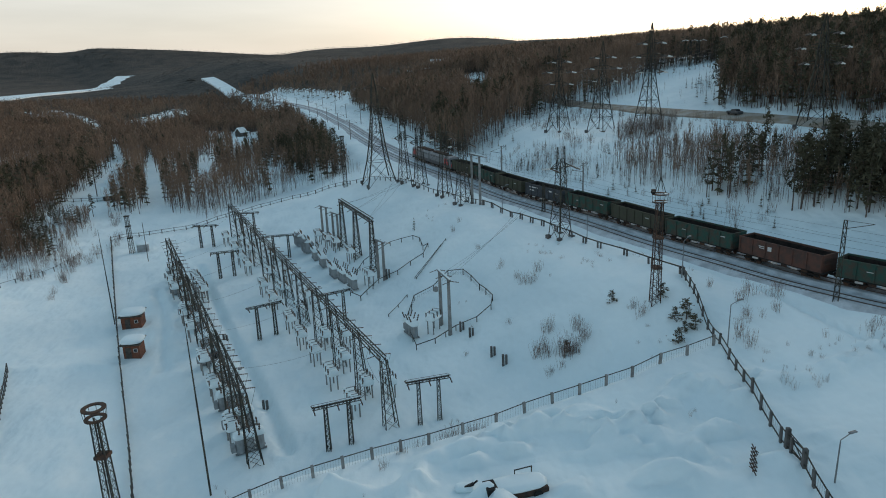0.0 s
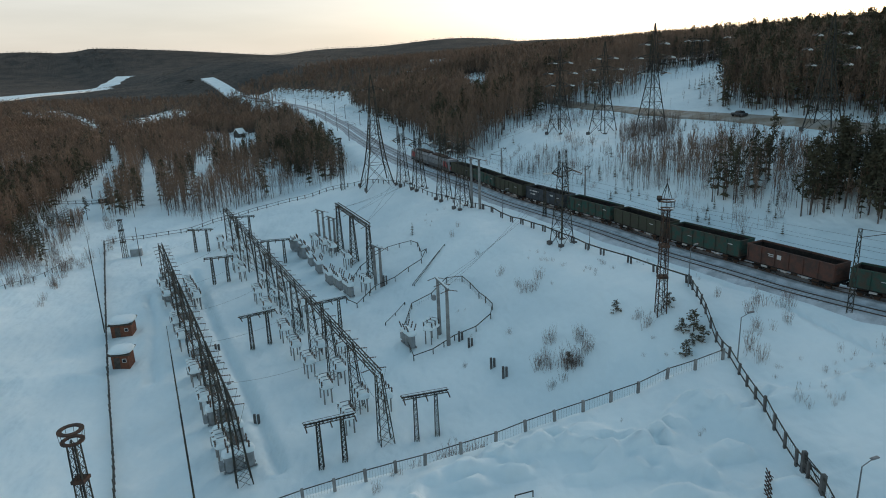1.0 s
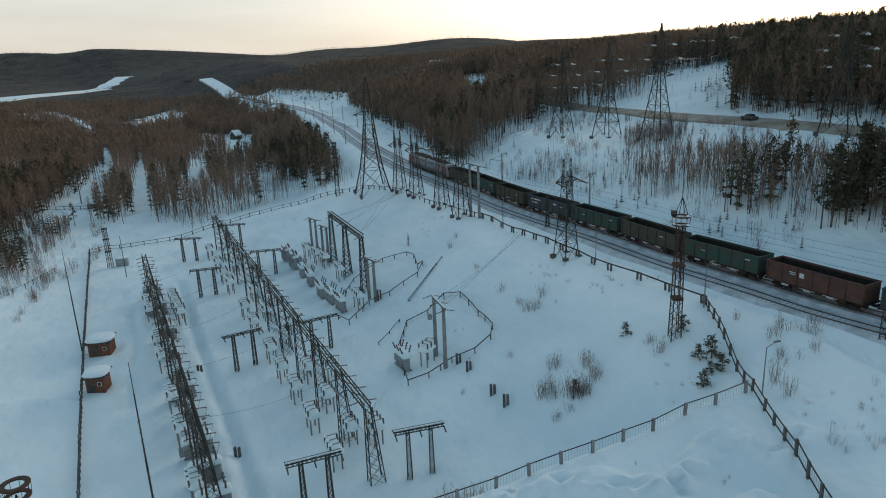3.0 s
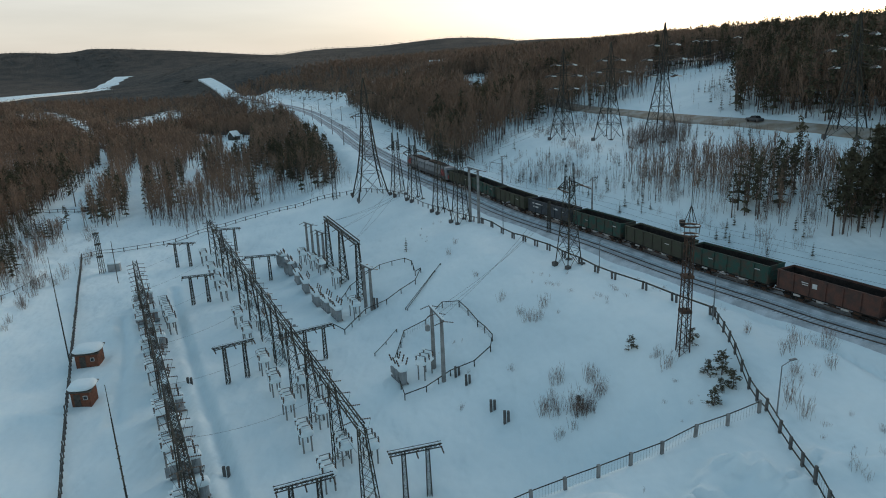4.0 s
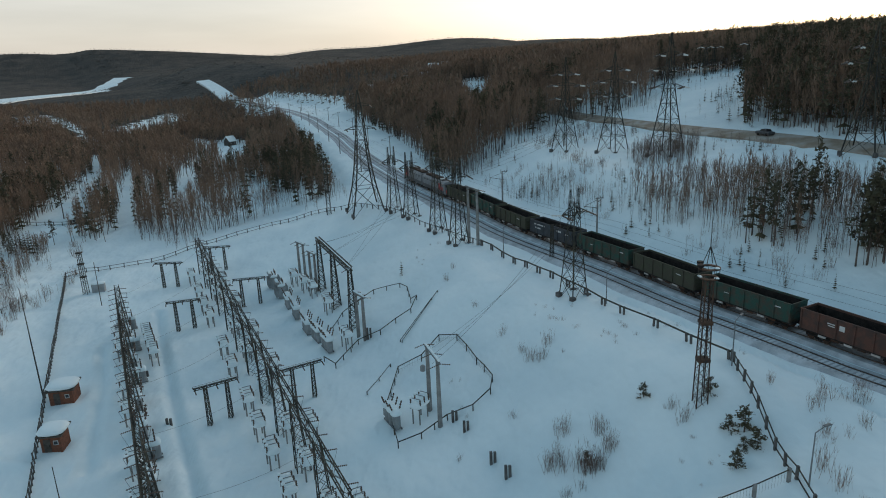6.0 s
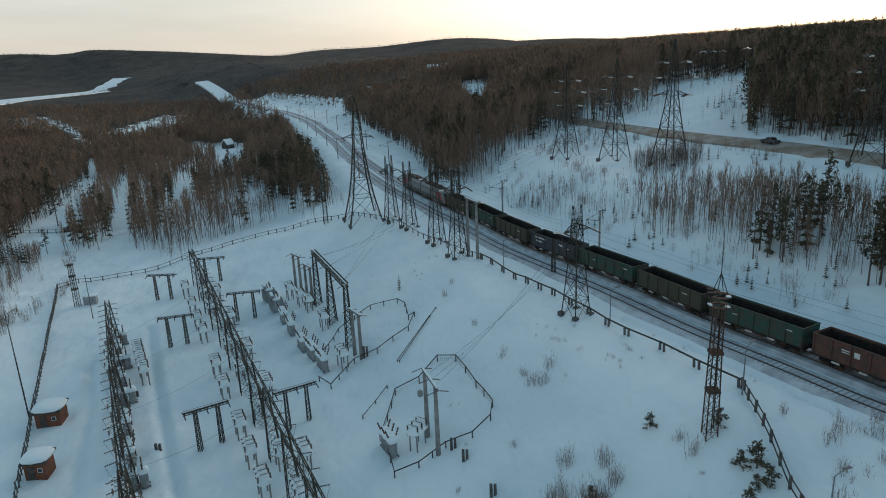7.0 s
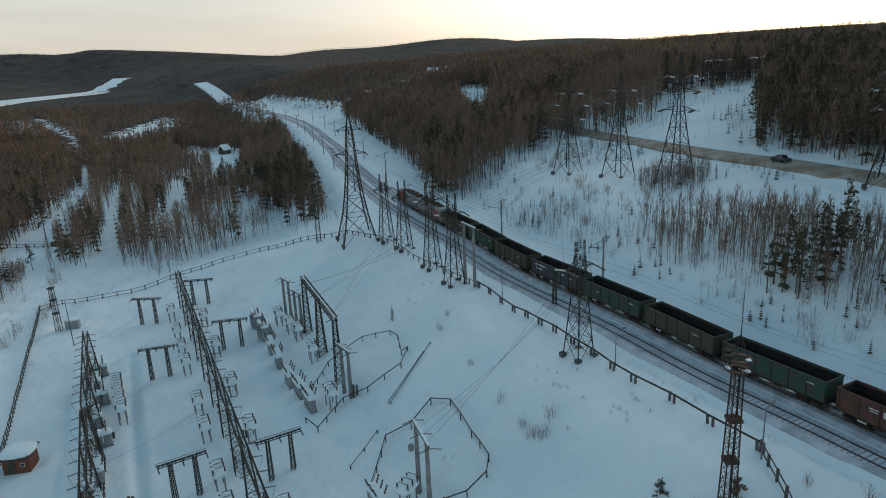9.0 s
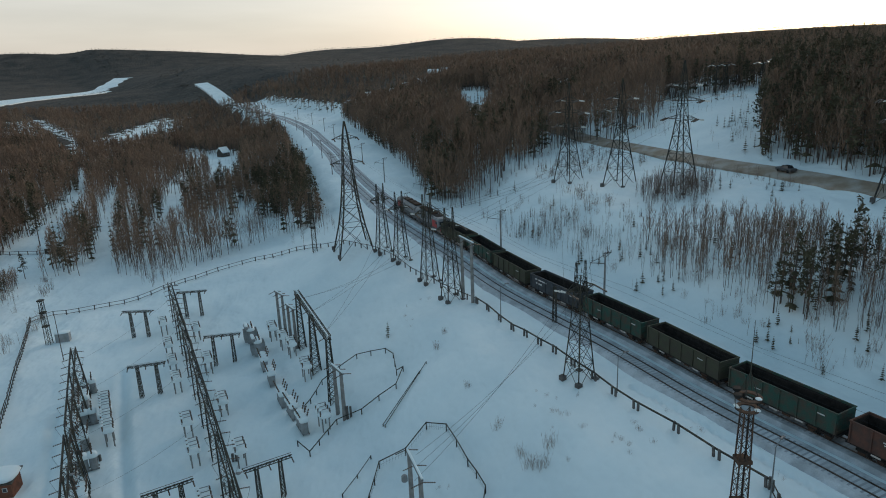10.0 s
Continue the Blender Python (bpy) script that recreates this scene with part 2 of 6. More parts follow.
def thing(name, m, label, category, group="", kind=""):
    ob = new(name)
    ob.empty_display_size = 0.3
    ob.matrix_basis = m
    return tagged(ob, label, category, group, kind)


def sag(a, b, drop, n=10):
    a, b = Vector(a), Vector(b)
    return [a.lerp(b, i / n) - Vector((0, 0, drop * 4 * (i / n) * (1 - i / n))) for i in range(n + 1)]

# ---- lie of the land: heights across the railway's line ----
TY = [20, 60, 89, 110, 143, 174, 233, 326, 430, 568, 648, 801, 1078, 1500, 2600, 5000]
TX = [88, 60.5, 41, 29.5, 15, 5.5, -9, -32, -56, -98, -126, -202, -333, -560, -1200, -2700]
# the railway's own line, and the table that shapes the land round it
RY = [20, 60, 82, 89, 102, 118, 146, 168, 177, 208, 250, 300, 350, 404, 470, 580, 665, 801, 1078, 1500]
RX = [86.5, 59.0, 43.0, 39.5, 32.6, 25.6, 12.0, 4.1, 0.4, -11.4, -24.6, -38.2, -50.6, -66.0, -84.5, -124.0, -163.0, -222, -340, -560]
SX = [-3000, -900, -400, -200, -120, -88, -60, -45, -38, -32, -27, -20, -14, -8, 0, 16, 24, 33, 48, 65, 104, 125, 200, 320, 700, 3000]
SZ = [2, 2, 0, -3, -5, -5.6, -4.8, -3.4, -2.4, 0.2, 2.2, 5.3, 7.2, 7.8, 8, 8.2, 11.5, 16, 17.8, 20.5, 31, 34, 38, 44, 50, 50]


def monotone(xs, ys):
    xs, ys = np.array(xs, float), np.array(ys, float)
    d = np.diff(ys) / np.diff(xs)
    m = np.zeros(len(xs))
    m[0], m[-1] = d[0], d[-1]
    for i in range(1, len(xs) - 1):
        m[i] = 2 * d[i - 1] * d[i] / (d[i - 1] + d[i]) if d[i - 1] * d[i] > 0 else 0
    return xs, ys, m


def curve(tab, x):
    xs, ys, m = tab
    x = np.clip(x, xs[0], xs[-1])
    i = np.clip(np.searchsorted(xs, x) - 1, 0, len(xs) - 2)
    h = xs[i + 1] - xs[i]
    t = (x - xs[i]) / h
    return (2 * t ** 3 - 3 * t * t + 1) * ys[i] + (t ** 3 - 2 * t * t + t) * h * m[i] + (3 * t * t - 2 * t ** 3) * ys[i + 1] + (t ** 3 - t * t) * h * m[i + 1]


LAND, TRACK, ACROSS = monotone(TY, TX), monotone(RY, RX), monotone(SX, SZ)


def step(a, b, x):
    t = np.clip((x - a) / (b - a), 0, 1)
    return t * t * (3 - 2 * t)


def knoll(x, y, cx, cy, sx, sy, h):
    return h * np.exp(-((x - cx) / sx) ** 2 / 2 - ((y - cy) / sy) ** 2 / 2)


def track_x(y):
    return curve(TRACK, y)


def hash_noise(x, y, seed=0):
    """Smooth value noise on a unit lattice, -1 to 1."""
    xi, yi = np.floor(x).astype(np.int64), np.floor(y).astype(np.int64)
    fx, fy = x - xi, y - yi
    fx, fy = fx * fx * (3 - 2 * fx), fy * fy * (3 - 2 * fy)

    def h(a, b):
        n = (a * 374761393 + b * 668265263 + seed * 974711) & 0x7FFFFFFF
        n = ((n ^ (n >> 13)) * 1274126177) & 0x7FFFFFFF
        return ((n ^ (n >> 16)) & 0xFFFF) / 32767.5 - 1
    return (h(xi, yi) * (1 - fx) + h(xi + 1, yi) * fx) * (1 - fy) + (h(xi, yi + 1) * (1 - fx) + h(xi + 1, yi + 1) * fx) * fy


def off_line(x, y, pts):
    """Distance from a broken line."""
    best = np.full(np.shape(x), 1e9)
    for (ax, ay), (bx, by) in zip(pts, pts[1:]):
        dx, dy = bx - ax, by - ay
        t = np.clip(((x - ax) * dx + (y - ay) * dy) / (dx * dx + dy * dy), 0, 1)
        best = np.minimum(best, np.hypot(x - ax - t * dx, y - ay - t * dy))
    return best


TRENCH_A = [(-19, 68), (-27, 85), (-37, 105), (-48, 128), (-56, 146)]
TRENCH_B = [(-43, 92), (-45.5, 98), (-51.5, 113), (-53.5, 118), (-60, 131)]
TRAIL = [(46, 62), (43, 72), (39.5, 82), (35.5, 90), (31, 99), (26.5, 108)]
TRENCH_C = [(-24, 106), (-34, 128), (-42, 146)]
BANK_TOP = [(1, 56.5), (5.9, 59), (9.5, 60.4), (13.1, 60.8), (15.6, 57.4), (19.9, 58.3)]
BANK_SPUR = [(19.9, 58.3), (24, 62.2), (27.4, 62.2), (28.2, 59.6)]
BERM = [(31.8, 61.2), (35.7, 60.2), (39.3, 60.8), (46.6, 64.5)]
DRIFT = [(-68, 93.2), (-60.5, 94.1), (-51, 93.6)]
PLOUGHED = [(BANK_TOP, 1.7, 0.8), (BANK_SPUR, 1.4, 0.75), (BERM, 1.4, 0.65), (DRIFT, 0.9, 0.4)]
RIVER = [(-900, 1330), (-940, 1500), (-1050, 2000), (-1210, 2550), (-1380, 3100)]


def height(x, y, detail=False):
    x, y = np.asarray(x, float), np.asarray(y, float)
    s = x - curve(LAND, y)
    z = curve(ACROSS, s)
    d = (58.8 - y) * 0.954 + (x + 2.2) * 0.30
    bank = step(-6, 0.5, d) * step(-12, -42, s) * (1 - step(-75, -110, s))
    z = z + 6 * bank + knoll(x, y, -36, 190, 16, 14, 3.6)
    s = x - track_x(y)
    level = (1 - step(6, 17, np.abs(s - 3.5))) * (1 - step(820, 900, y))
    z = z * (1 - level) + 8 * level
    z = z + 24 * step(900, 1340, y) * np.exp(-((s - 20) / 230) ** 2)
    z = z - 6 * np.exp(-(off_line(x, y, RIVER) / 240) ** 2)
    far = step(700, 1900, y)
    z = z + far * (8 + knoll(x, y, -2560, 4100, 560, 430, 162) + knoll(x, y, -1500, 4300, 380, 330, 24) + knoll(x, y, -250, 3300, 520, 420, 44) + knoll(x, y, 160, 3100, 300, 400, 58)
                   + knoll(x, y, -1450, 4200, 900, 300, 66) + knoll(x, y, 760, 3900, 520, 300, 84))
    z = z + knoll(x, y, 1100, 1650, 520, 520, 27) + knoll(x, y, 700, 1700, 350, 500, 9)
    if detail:
        rough = 1 - step(-3, 1, s) * (1 - step(14, 18, s))
        z = z + rough * (0.34 * hash_noise(x / 11, y / 8, 1) + 0.14 * hash_noise(x / 3.1, y / 3.1, 2) + 0.04 * hash_noise(x / 1.3, y / 1.3, 3))
        lumps = np.maximum(0, hash_noise(x / 3.6, y / 2.6, 5) + 0.45 * hash_noise(x / 1.4, y / 1.3, 6) - 0.05)
        near = step(0.5, 4, d) * step(-40, -25, x) * (1 - step(32, 36, x)) * (1 - step(14, 24, d))
        z = z + 1.9 * lumps * near * bank
        for line, w, deep in ((TRENCH_A, 0.75, 0.8), (TRENCH_B, 0.8, 0.55), (TRENCH_C, 0.7, 0.6), (TRAIL, 0.4, 0.5)):
            q = off_line(x, y, line)
            z = z - deep * np.exp(-(q / w) ** 2) + 0.22 * np.exp(-((q - 2.0 * w) / (0.6 * w)) ** 2)
        # ploughed banks: lumpy crests with a steep side
        for line, w, tall in PLOUGHED:
            q = off_line(x, y, line) + 0.7 * hash_noise(x / 2.2, y / 2.2, 9)
            lump = hash_noise(x / 1.5, y / 1.2, 10) + 0.6 * hash_noise(x / 0.8, y / 0.7, 11)
            z = z + tall * np.exp(-(q / w) ** 4) * (0.5 + 0.5 * step(-0.15, 0.1, lump) + 0.35 * lump)
        # windrow beyond the railway and ploughed road shoulders
        z = z + 0.5 * np.exp(-((s - 14.5) / 1.6) ** 2) * (0.7 + 0.5 * hash_noise(x / 5, y / 5, 8))
    return z


def ground_z(x, y):
    return float(height(x, y, True))


def inside(poly, x, y):
    x, y = np.asarray(x, float), np.asarray(y, float)
    hit = np.zeros(np.shape(x), bool)
    for (ax, ay), (bx, by) in zip(poly, poly[1:] + poly[:1]):
        cross = (ay > y) != (by > y)
        with np.errstate(divide="ignore", invalid="ignore"):
            hit ^= cross & (x < (bx - ax) * (y - ay) / (by - ay if by != ay else 1e-9) + ax)
    return hit


# woods in plan
WOOD_MIDDLE = [(3, 216), (10, 212), (19, 221), (28, 225), (36, 246), (46, 251), (60, 243), (66, 300), (95, 420), (160, 640), (160, 900), (-236, 900), (-108, 655), (-74, 560), (-43, 436), (-23, 352), (-9, 288), (-4, 250)]
WOOD_RIGHT = [(79, 189), (86, 207), (97, 226), (108, 246), (118, 258), (150, 420), (190, 640), (160, 900), (900, 900), (900, 60), (100, 96), (96, 128), (88, 152), (84, 163), (81, 177)]
WOOD_RISE = [(58, 246), (70, 240), (80, 262), (92, 330), (135, 470), (180, 640), (160, 640), (95, 420), (66, 300)]
BAND = [(16, 184), (24, 169), (32, 155), (39, 140), (46, 127), (52, 115), (57, 106), (62, 99), (66, 94), (82, 68), (110, 60), (120, 110), (92, 138), (73, 134), (64, 132), (57, 143), (46, 146), (37, 157), (30, 178), (24, 200), (16, 205)]
WOOD_TOP = [(78, 268), (98, 268), (118, 262), (124, 290), (152, 420), (192, 640), (180, 640), (135, 470), (90, 330)]
WOOD_NORTH = [(-29, 214), (-36, 224), (-48, 234), (-58, 222), (-66, 208), (-68, 192), (-83, 204), (-90, 213), (-113, 265), (-135, 314), (-168, 389), (-215, 520), (-330, 900), (-255, 900), (-150, 640), (-96, 468), (-58, 328), (-41, 260)]
WOOD_STRIP = [(-91, 199), (-97, 197), (-107, 206), (-114, 232), (-124, 256), (-148, 316), (-222, 452), (-262, 520), (-213, 520), (-169, 392), (-147, 334), (-107, 240)]
WOOD_WEST = [(-104, 156), (-113, 168), (-120, 186), (-125, 200), (-129, 217), (-136, 246), (-150, 296), (-167, 342), (-206, 422), (-256, 520), (-330, 900), (-1100, 900), (-900, 350), (-300, 150), (-170, 140)]
# openings in the northern wood, the valley lane and the yards' clearings
GLADES = [[(-186, 505), (-122, 455), (-92, 342), (-103, 336), (-124, 400), (-160, 440)], [(-121, 334), (-111, 328), (-82, 248), (-91, 244)], [(-76, 252), (-68, 232), (-46, 232), (-50, 254), (-64, 266)]]
LANE = [(-224, 452), (-247, 488), (-310, 590), (-400, 718), (-518, 891)]
FAR_ROAD = [(24, 368), (25, 435), (17, 468), (-10, 520)]


def wooded(x, y):
    x, y = np.asarray(x, float), np.asarray(y, float)
    w = np.zeros(np.shape(x), bool)
    for poly in (WOOD_MIDDLE, WOOD_RIGHT, WOOD_RISE, WOOD_TOP, WOOD_NORTH, WOOD_STRIP, WOOD_WEST):
        w |= inside(poly, x, y)
    for glade in GLADES:
        w &= ~inside(glade, x, y)
    w &= (off_line(x, y, LANE) > 6.5) & (off_line(x, y, FAR_ROAD) > 9)
    for cx, cy, r in ((-190, 300, 8), (-230, 380, 12), (70, 420, 9), (62, 352, 7), (84, 350, 6), (-60, 590, 22), (-40, 560, 14), (5, 640, 16), (-330, 470, 14), (-420, 640, 18), (120, 330, 6)):
        w &= np.hypot((x - cx), (y - cy) / 1.8) > r
    return w


def far_wooded(x, y):
    s = x - track_x(y)
    w = (s > 14) | (s < -14) | (y > 1420)
    return w & (off_line(x, y, RIVER) > 60)


def axis(lo, hi, fine_lo, fine_hi, d, grow):
    mid = list(np.arange(fine_lo, fine_hi + d / 2, d))
    out, p, st = [], fine_lo, d
    while p > lo:
        st *= grow
        p -= st
        out.append(max(p, lo))
    right, p, st = [], fine_hi, d
    while p < hi:
        st *= grow
        p += st
        right.append(min(p, hi))
    return np.array(out[::-1] + mid + right)


gx, gy = axis(-3200, 3200, -98, 66, 0.55, 1.04), axis(-400, 4850, 38, 205, 0.70, 1.03)
gy = np.unique(np.concatenate([gy, np.arange(46.1, 67, 0.3)]))
GX, GY = np.meshgrid(gx, gy)
GZ = height(GX, GY, True)
# the formation is cut into the snow under the two tracks
verts = np.stack([GX, GY, GZ], -1).reshape(-1, 3)
nx, ny = len(gx), len(gy)
ii = (np.arange(ny - 1)[:, None] * nx + np.arange(nx - 1)[None, :]).ravel()
quads = np.stack([ii, ii + 1, ii + 1 + nx, ii + nx], 1)
ground_mesh = bpy.data.meshes.new("ground")
ground_mesh.vertices.add(len(verts))
ground_mesh.vertices.foreach_set("co", verts.ravel())
ground_mesh.loops.add(quads.size)
ground_mesh.loops.foreach_set("vertex_index", quads.ravel().astype(np.int32))
ground_mesh.polygons.add(len(quads))
ground_mesh.polygons.foreach_set("loop_start", (np.arange(len(quads)) * 4).astype(np.int32))
ground_mesh.polygons.foreach_set("loop_total", np.full(len(quads), 4, np.int32))
fx = (GX[:-1, :-1] + GX[1:, 1:]).ravel() / 2
fy = (GY[:-1, :-1] + GY[1:, 1:]).ravel() / 2
ground_mesh.materials.append(SNOW)
ground_mesh.materials.append(WOODS_FLOOR)
ground_mesh.polygons.foreach_set("material_index", ((fy > 880) | ((fy > 430) & wooded(fx - 14, fy) & wooded(fx + 14, fy) & wooded(fx, fy - 24) & wooded(fx, fy + 24))).astype(np.int32))
ground_mesh.polygons.foreach_set("use_smooth", np.ones(len(quads), bool))
ground_mesh.update()
ground_mesh.validate()
tagged(new("ground", ground_mesh), "snow-covered ground rising from substation terrace to wooded hills", "snow", kind="structure")

# ---- railway: two tracks on a sooty formation ----


def track_frame(y, off):
    """Point and heading on a line that runs off metres beside the railway's near rail."""
    x = float(track_x(y))
    dx = float(track_x(y + 0.5) - track_x(y - 0.5))
    n = Vector((1, -dx, 0)).normalized()
    p = Vector((x, y, 0)) + n * off
    return p, n, Vector((dx, 1, 0)).normalized()


def swept(off, profile, ys, name, mat, z0):
    """A ribbon of constant profile ((across, up), ...) along the railway."""
    b = Build()
    rings = []
    for y in ys:
        p, n, _ = track_frame(y, off)
        rings.append([(p.x + n.x * a, p.y + n.y * a, z0 + h) for a, h in profile])
    b.quad_tube(rings)
    return b.mesh(name, mat)


RAIL_Z = 8.55
NEAR_OFF, TRAIN_OFF = 0.8, 5.8
long_ys = [20 + i * 3 for i in range(110)] + [350 + i * 12 for i in range(46)]
for off, lab in ((NEAR_OFF, "empty railway track with dark rails in sooty snow"), (TRAIN_OFF, "railway track under the freight train, sooty snow between rails")):
    tr = thing("railway_track", pose(0, 0, 0), lab, "railway", "double railway line", "structure")
    part("ballast_bed", swept(off, ((-2.5, -0.75), (2.5, -0.75), (1.75, -0.12), (-1.75, -0.12)), long_ys, "ballast_bed", BALLAST, RAIL_Z), BALLAST, tr)
    for side in (-0.76, 0.76):
        part("rail", swept(off + side, ((-0.075, -0.14), (0.075, -0.14), (0.045, 0.0), (-0.045, 0.0)), long_ys, "rail", RAIL, RAIL_Z), RAIL, tr)
    slp = Build()
    for i in range(420):
        y = 40 + i * 0.56
        p, n, h = track_frame(y, off)
        slp.box((p.x, p.y, RAIL_Z - 0.163), (2.6, 0.24, 0.10), math.atan2(n.y, n.x))
    tagged(part("sleepers", slp, SNOW_DIRTY, tr, "snow-dusted concrete sleepers"), kind="stuff")

# hill road with ploughed shoulders
ROAD_LINE = [(120, 60), (98, 108), (89, 132), (82.5, 150), (77, 168), (70, 189), (61.5, 219), (51, 260), (44, 300), (30, 380), (6, 480)]
rt = monotone([p[1] for p in ROAD_LINE], [p[0] for p in ROAD_LINE])
rb, ring = Build(), []
for i in range(150):
    y = 62 + i * 2.8
    x = float(curve(rt, y))
    dx = float(curve(rt, y + 1) - curve(rt, y - 1)) / 2
    n = Vector((1, -dx, 0)).normalized()
    zs = {k: float(height(x + n.x * k * 2.4, y + n.y * k * 2.4)) for k in (-1, 1)}
    ring.append([(x + n.x * a, y + n.y * a, zs[k] + h) for k, a, h in ((-1, -2.5, -1.2), (1, 2.5, -1.2), (1, 2.4, 0.40), (-1, -2.4, 0.40))])
rb.quad_tube(ring)
tagged(new("road", rb.mesh("road", ROAD)), "brown sanded hill road packed with ice", "road", kind="structure")

fr = Build()
fr.quad_tube([[(float(track_x(yy)) + a, yy, float(height(track_x(yy) + a, yy)) + h) for a, h in ((-w, -3), (w, -3), (w, 1.5), (-w, 1.5))] for yy, w in [(900 + 30 * i, 10 + 0.1 * i) for i in range(11)]])
tagged(new("far_railway_clearing", fr.mesh("far_railway_clearing", SNOW)), "snowy railway clearing climbing through far woods", "clearing", kind="structure")

rv, ring = Build(), []
for (ax, ay), (bx, by) in zip(RIVER, RIVER[1:]):
    for k in range(8):
        x, y = ax + (bx - ax) * k / 8, ay + (by - ay) * k / 8
        zr = float(height(x, y))
        ring.append([(x + a, y - 0.3 * a, zr + h) for a, h in ((-62, -9), (62, -9), (62, 2.5), (-62, 2.5))])
rv.quad_tube(ring)
tagged(new("river", rv.mesh("river", SNOW)), "frozen snow-covered river in the far valley", "river", kind="structure")

# ---- trees: shapes grown once, then planted ----
rng = np.random.default_rng(7)


class Plant:
    """Triangles of one tree at unit height, in two materials (0 bark, 1 crown)."""

    def __init__(self):
        self.v, self.f, self.m = [], [], []

    def tri(self, a, b, c, m):
        k = len(self.v)
        self.v += [a, b, c]
        self.f.append((k, k + 1, k + 2))
        self.m.append(m)

    def limb(self, a, b, r0, r1, m, n=3):
        a, b = np.array(a, float), np.array(b, float)
        d = b - a
        u = np.cross(d, (0.3, 0.2, 1.0))
        u /= np.linalg.norm(u) + 1e-9
        w = np.cross(d, u)
        w /= np.linalg.norm(w) + 1e-9
        k = len(self.v)
        for p, r in ((a, r0), (b, r1)):
            for j in range(n):
                t = 2 * math.pi * j / n
                self.v.append(tuple(p + r * (u * math.cos(t) + w * math.sin(t))))
        for j in range(n):
            q = (j + 1) % n
            self.f += [(k + j, k + q, k + n + q), (k + j, k + n + q, k + n + j)]
            self.m += [m, m]

    def arrays(self):
        return np.array(self.v, float), np.array(self.f, int), np.array(self.m, int)


def grow_fir(r, layers=9, blades=6, spread=0.17, bare=0.10, trunk=True):
    p = Plant()
    if trunk:
        p.limb((0, 0, -0.05), (0, 0, 0.97), 0.013, 0.002, 0, 3)
    for i in range(layers):
        t = i / (layers - 1)
        z = bare + (1 - bare) * t ** 0.92
        rad = spread * (1 - t) ** 0.85 * r.uniform(0.75, 1.15) + 0.012
        a0 = r.uniform(0, 6.28)
        for j in range(blades if i < layers - 3 else 4):
            if r.random() < 0.10:
                continue
            a = a0 + 6.283 * j / blades + r.uniform(-0.35, 0.35)
            q = rad * r.uniform(0.6, 1.2)
            tip = (q * math.cos(a), q * math.sin(a), z - 0.30 * q - r.uniform(0, 0.02))
            wd = 0.30 * q + 0.010
            l1 = (0.45 * q * math.cos(a) - wd * math.sin(a), 0.45 * q * math.sin(a) + wd * math.cos(a), z - 0.16 * q - 0.02)
            l2 = (0.45 * q * math.cos(a) + wd * math.sin(a), 0.45 * q * math.sin(a) - wd * math.cos(a), z - 0.16 * q - 0.02)
            root = (0, 0, z + 0.012)
            p.tri(root, l1, tip, 1)
            p.tri(root, tip, l2, 1)
            if blades > 7:
                p.tri(l1, (tip[0] * 0.8, tip[1] * 0.8, tip[2] - 0.035), tip, 1)
                p.tri(l2, tip, (tip[0] * 0.7, tip[1] * 0.7, tip[2] - 0.04), 1)
    return p.arrays()


def grow_pine(r, limbs=20, tufts=11, bare=0.34):
    """Scots pine: bare lower trunk, clumped crown of many small needle tufts."""
    p = Plant()
    p.limb((0, 0, -0.05), (0.01, 0, 0.95), 0.012, 0.003, 0, 4)
    for i in range(limbs):
        t = i / (limbs - 1)
        z = bare + (0.96 - bare) * t
        a = r.uniform(0, 6.28)
        ln = (0.15 * (1 - t) ** 0.6 + 0.025) * r.uniform(0.6, 1.15)
        e = np.array((ln * math.cos(a), ln * math.sin(a), z + 0.02))
        p.tri((0, 0, z - 0.004), (0, 0, z + 0.004), tuple(e), 0)
        for k in range(tufts):
            c = e * (0.25 + 0.85 * r.random(), 0.25 + 0.85 * r.random(), 1) + r.normal(0, 1, 3) * (0.018, 0.018, 0.030)
            d1, d2 = r.normal(0, 0.019, 3), r.normal(0, 0.019, 3)
            p.tri(tuple(c + d1), tuple(c - d1 * 0.6 + d2 * 0.5), tuple(c - d2), 1)
    return p.arrays()


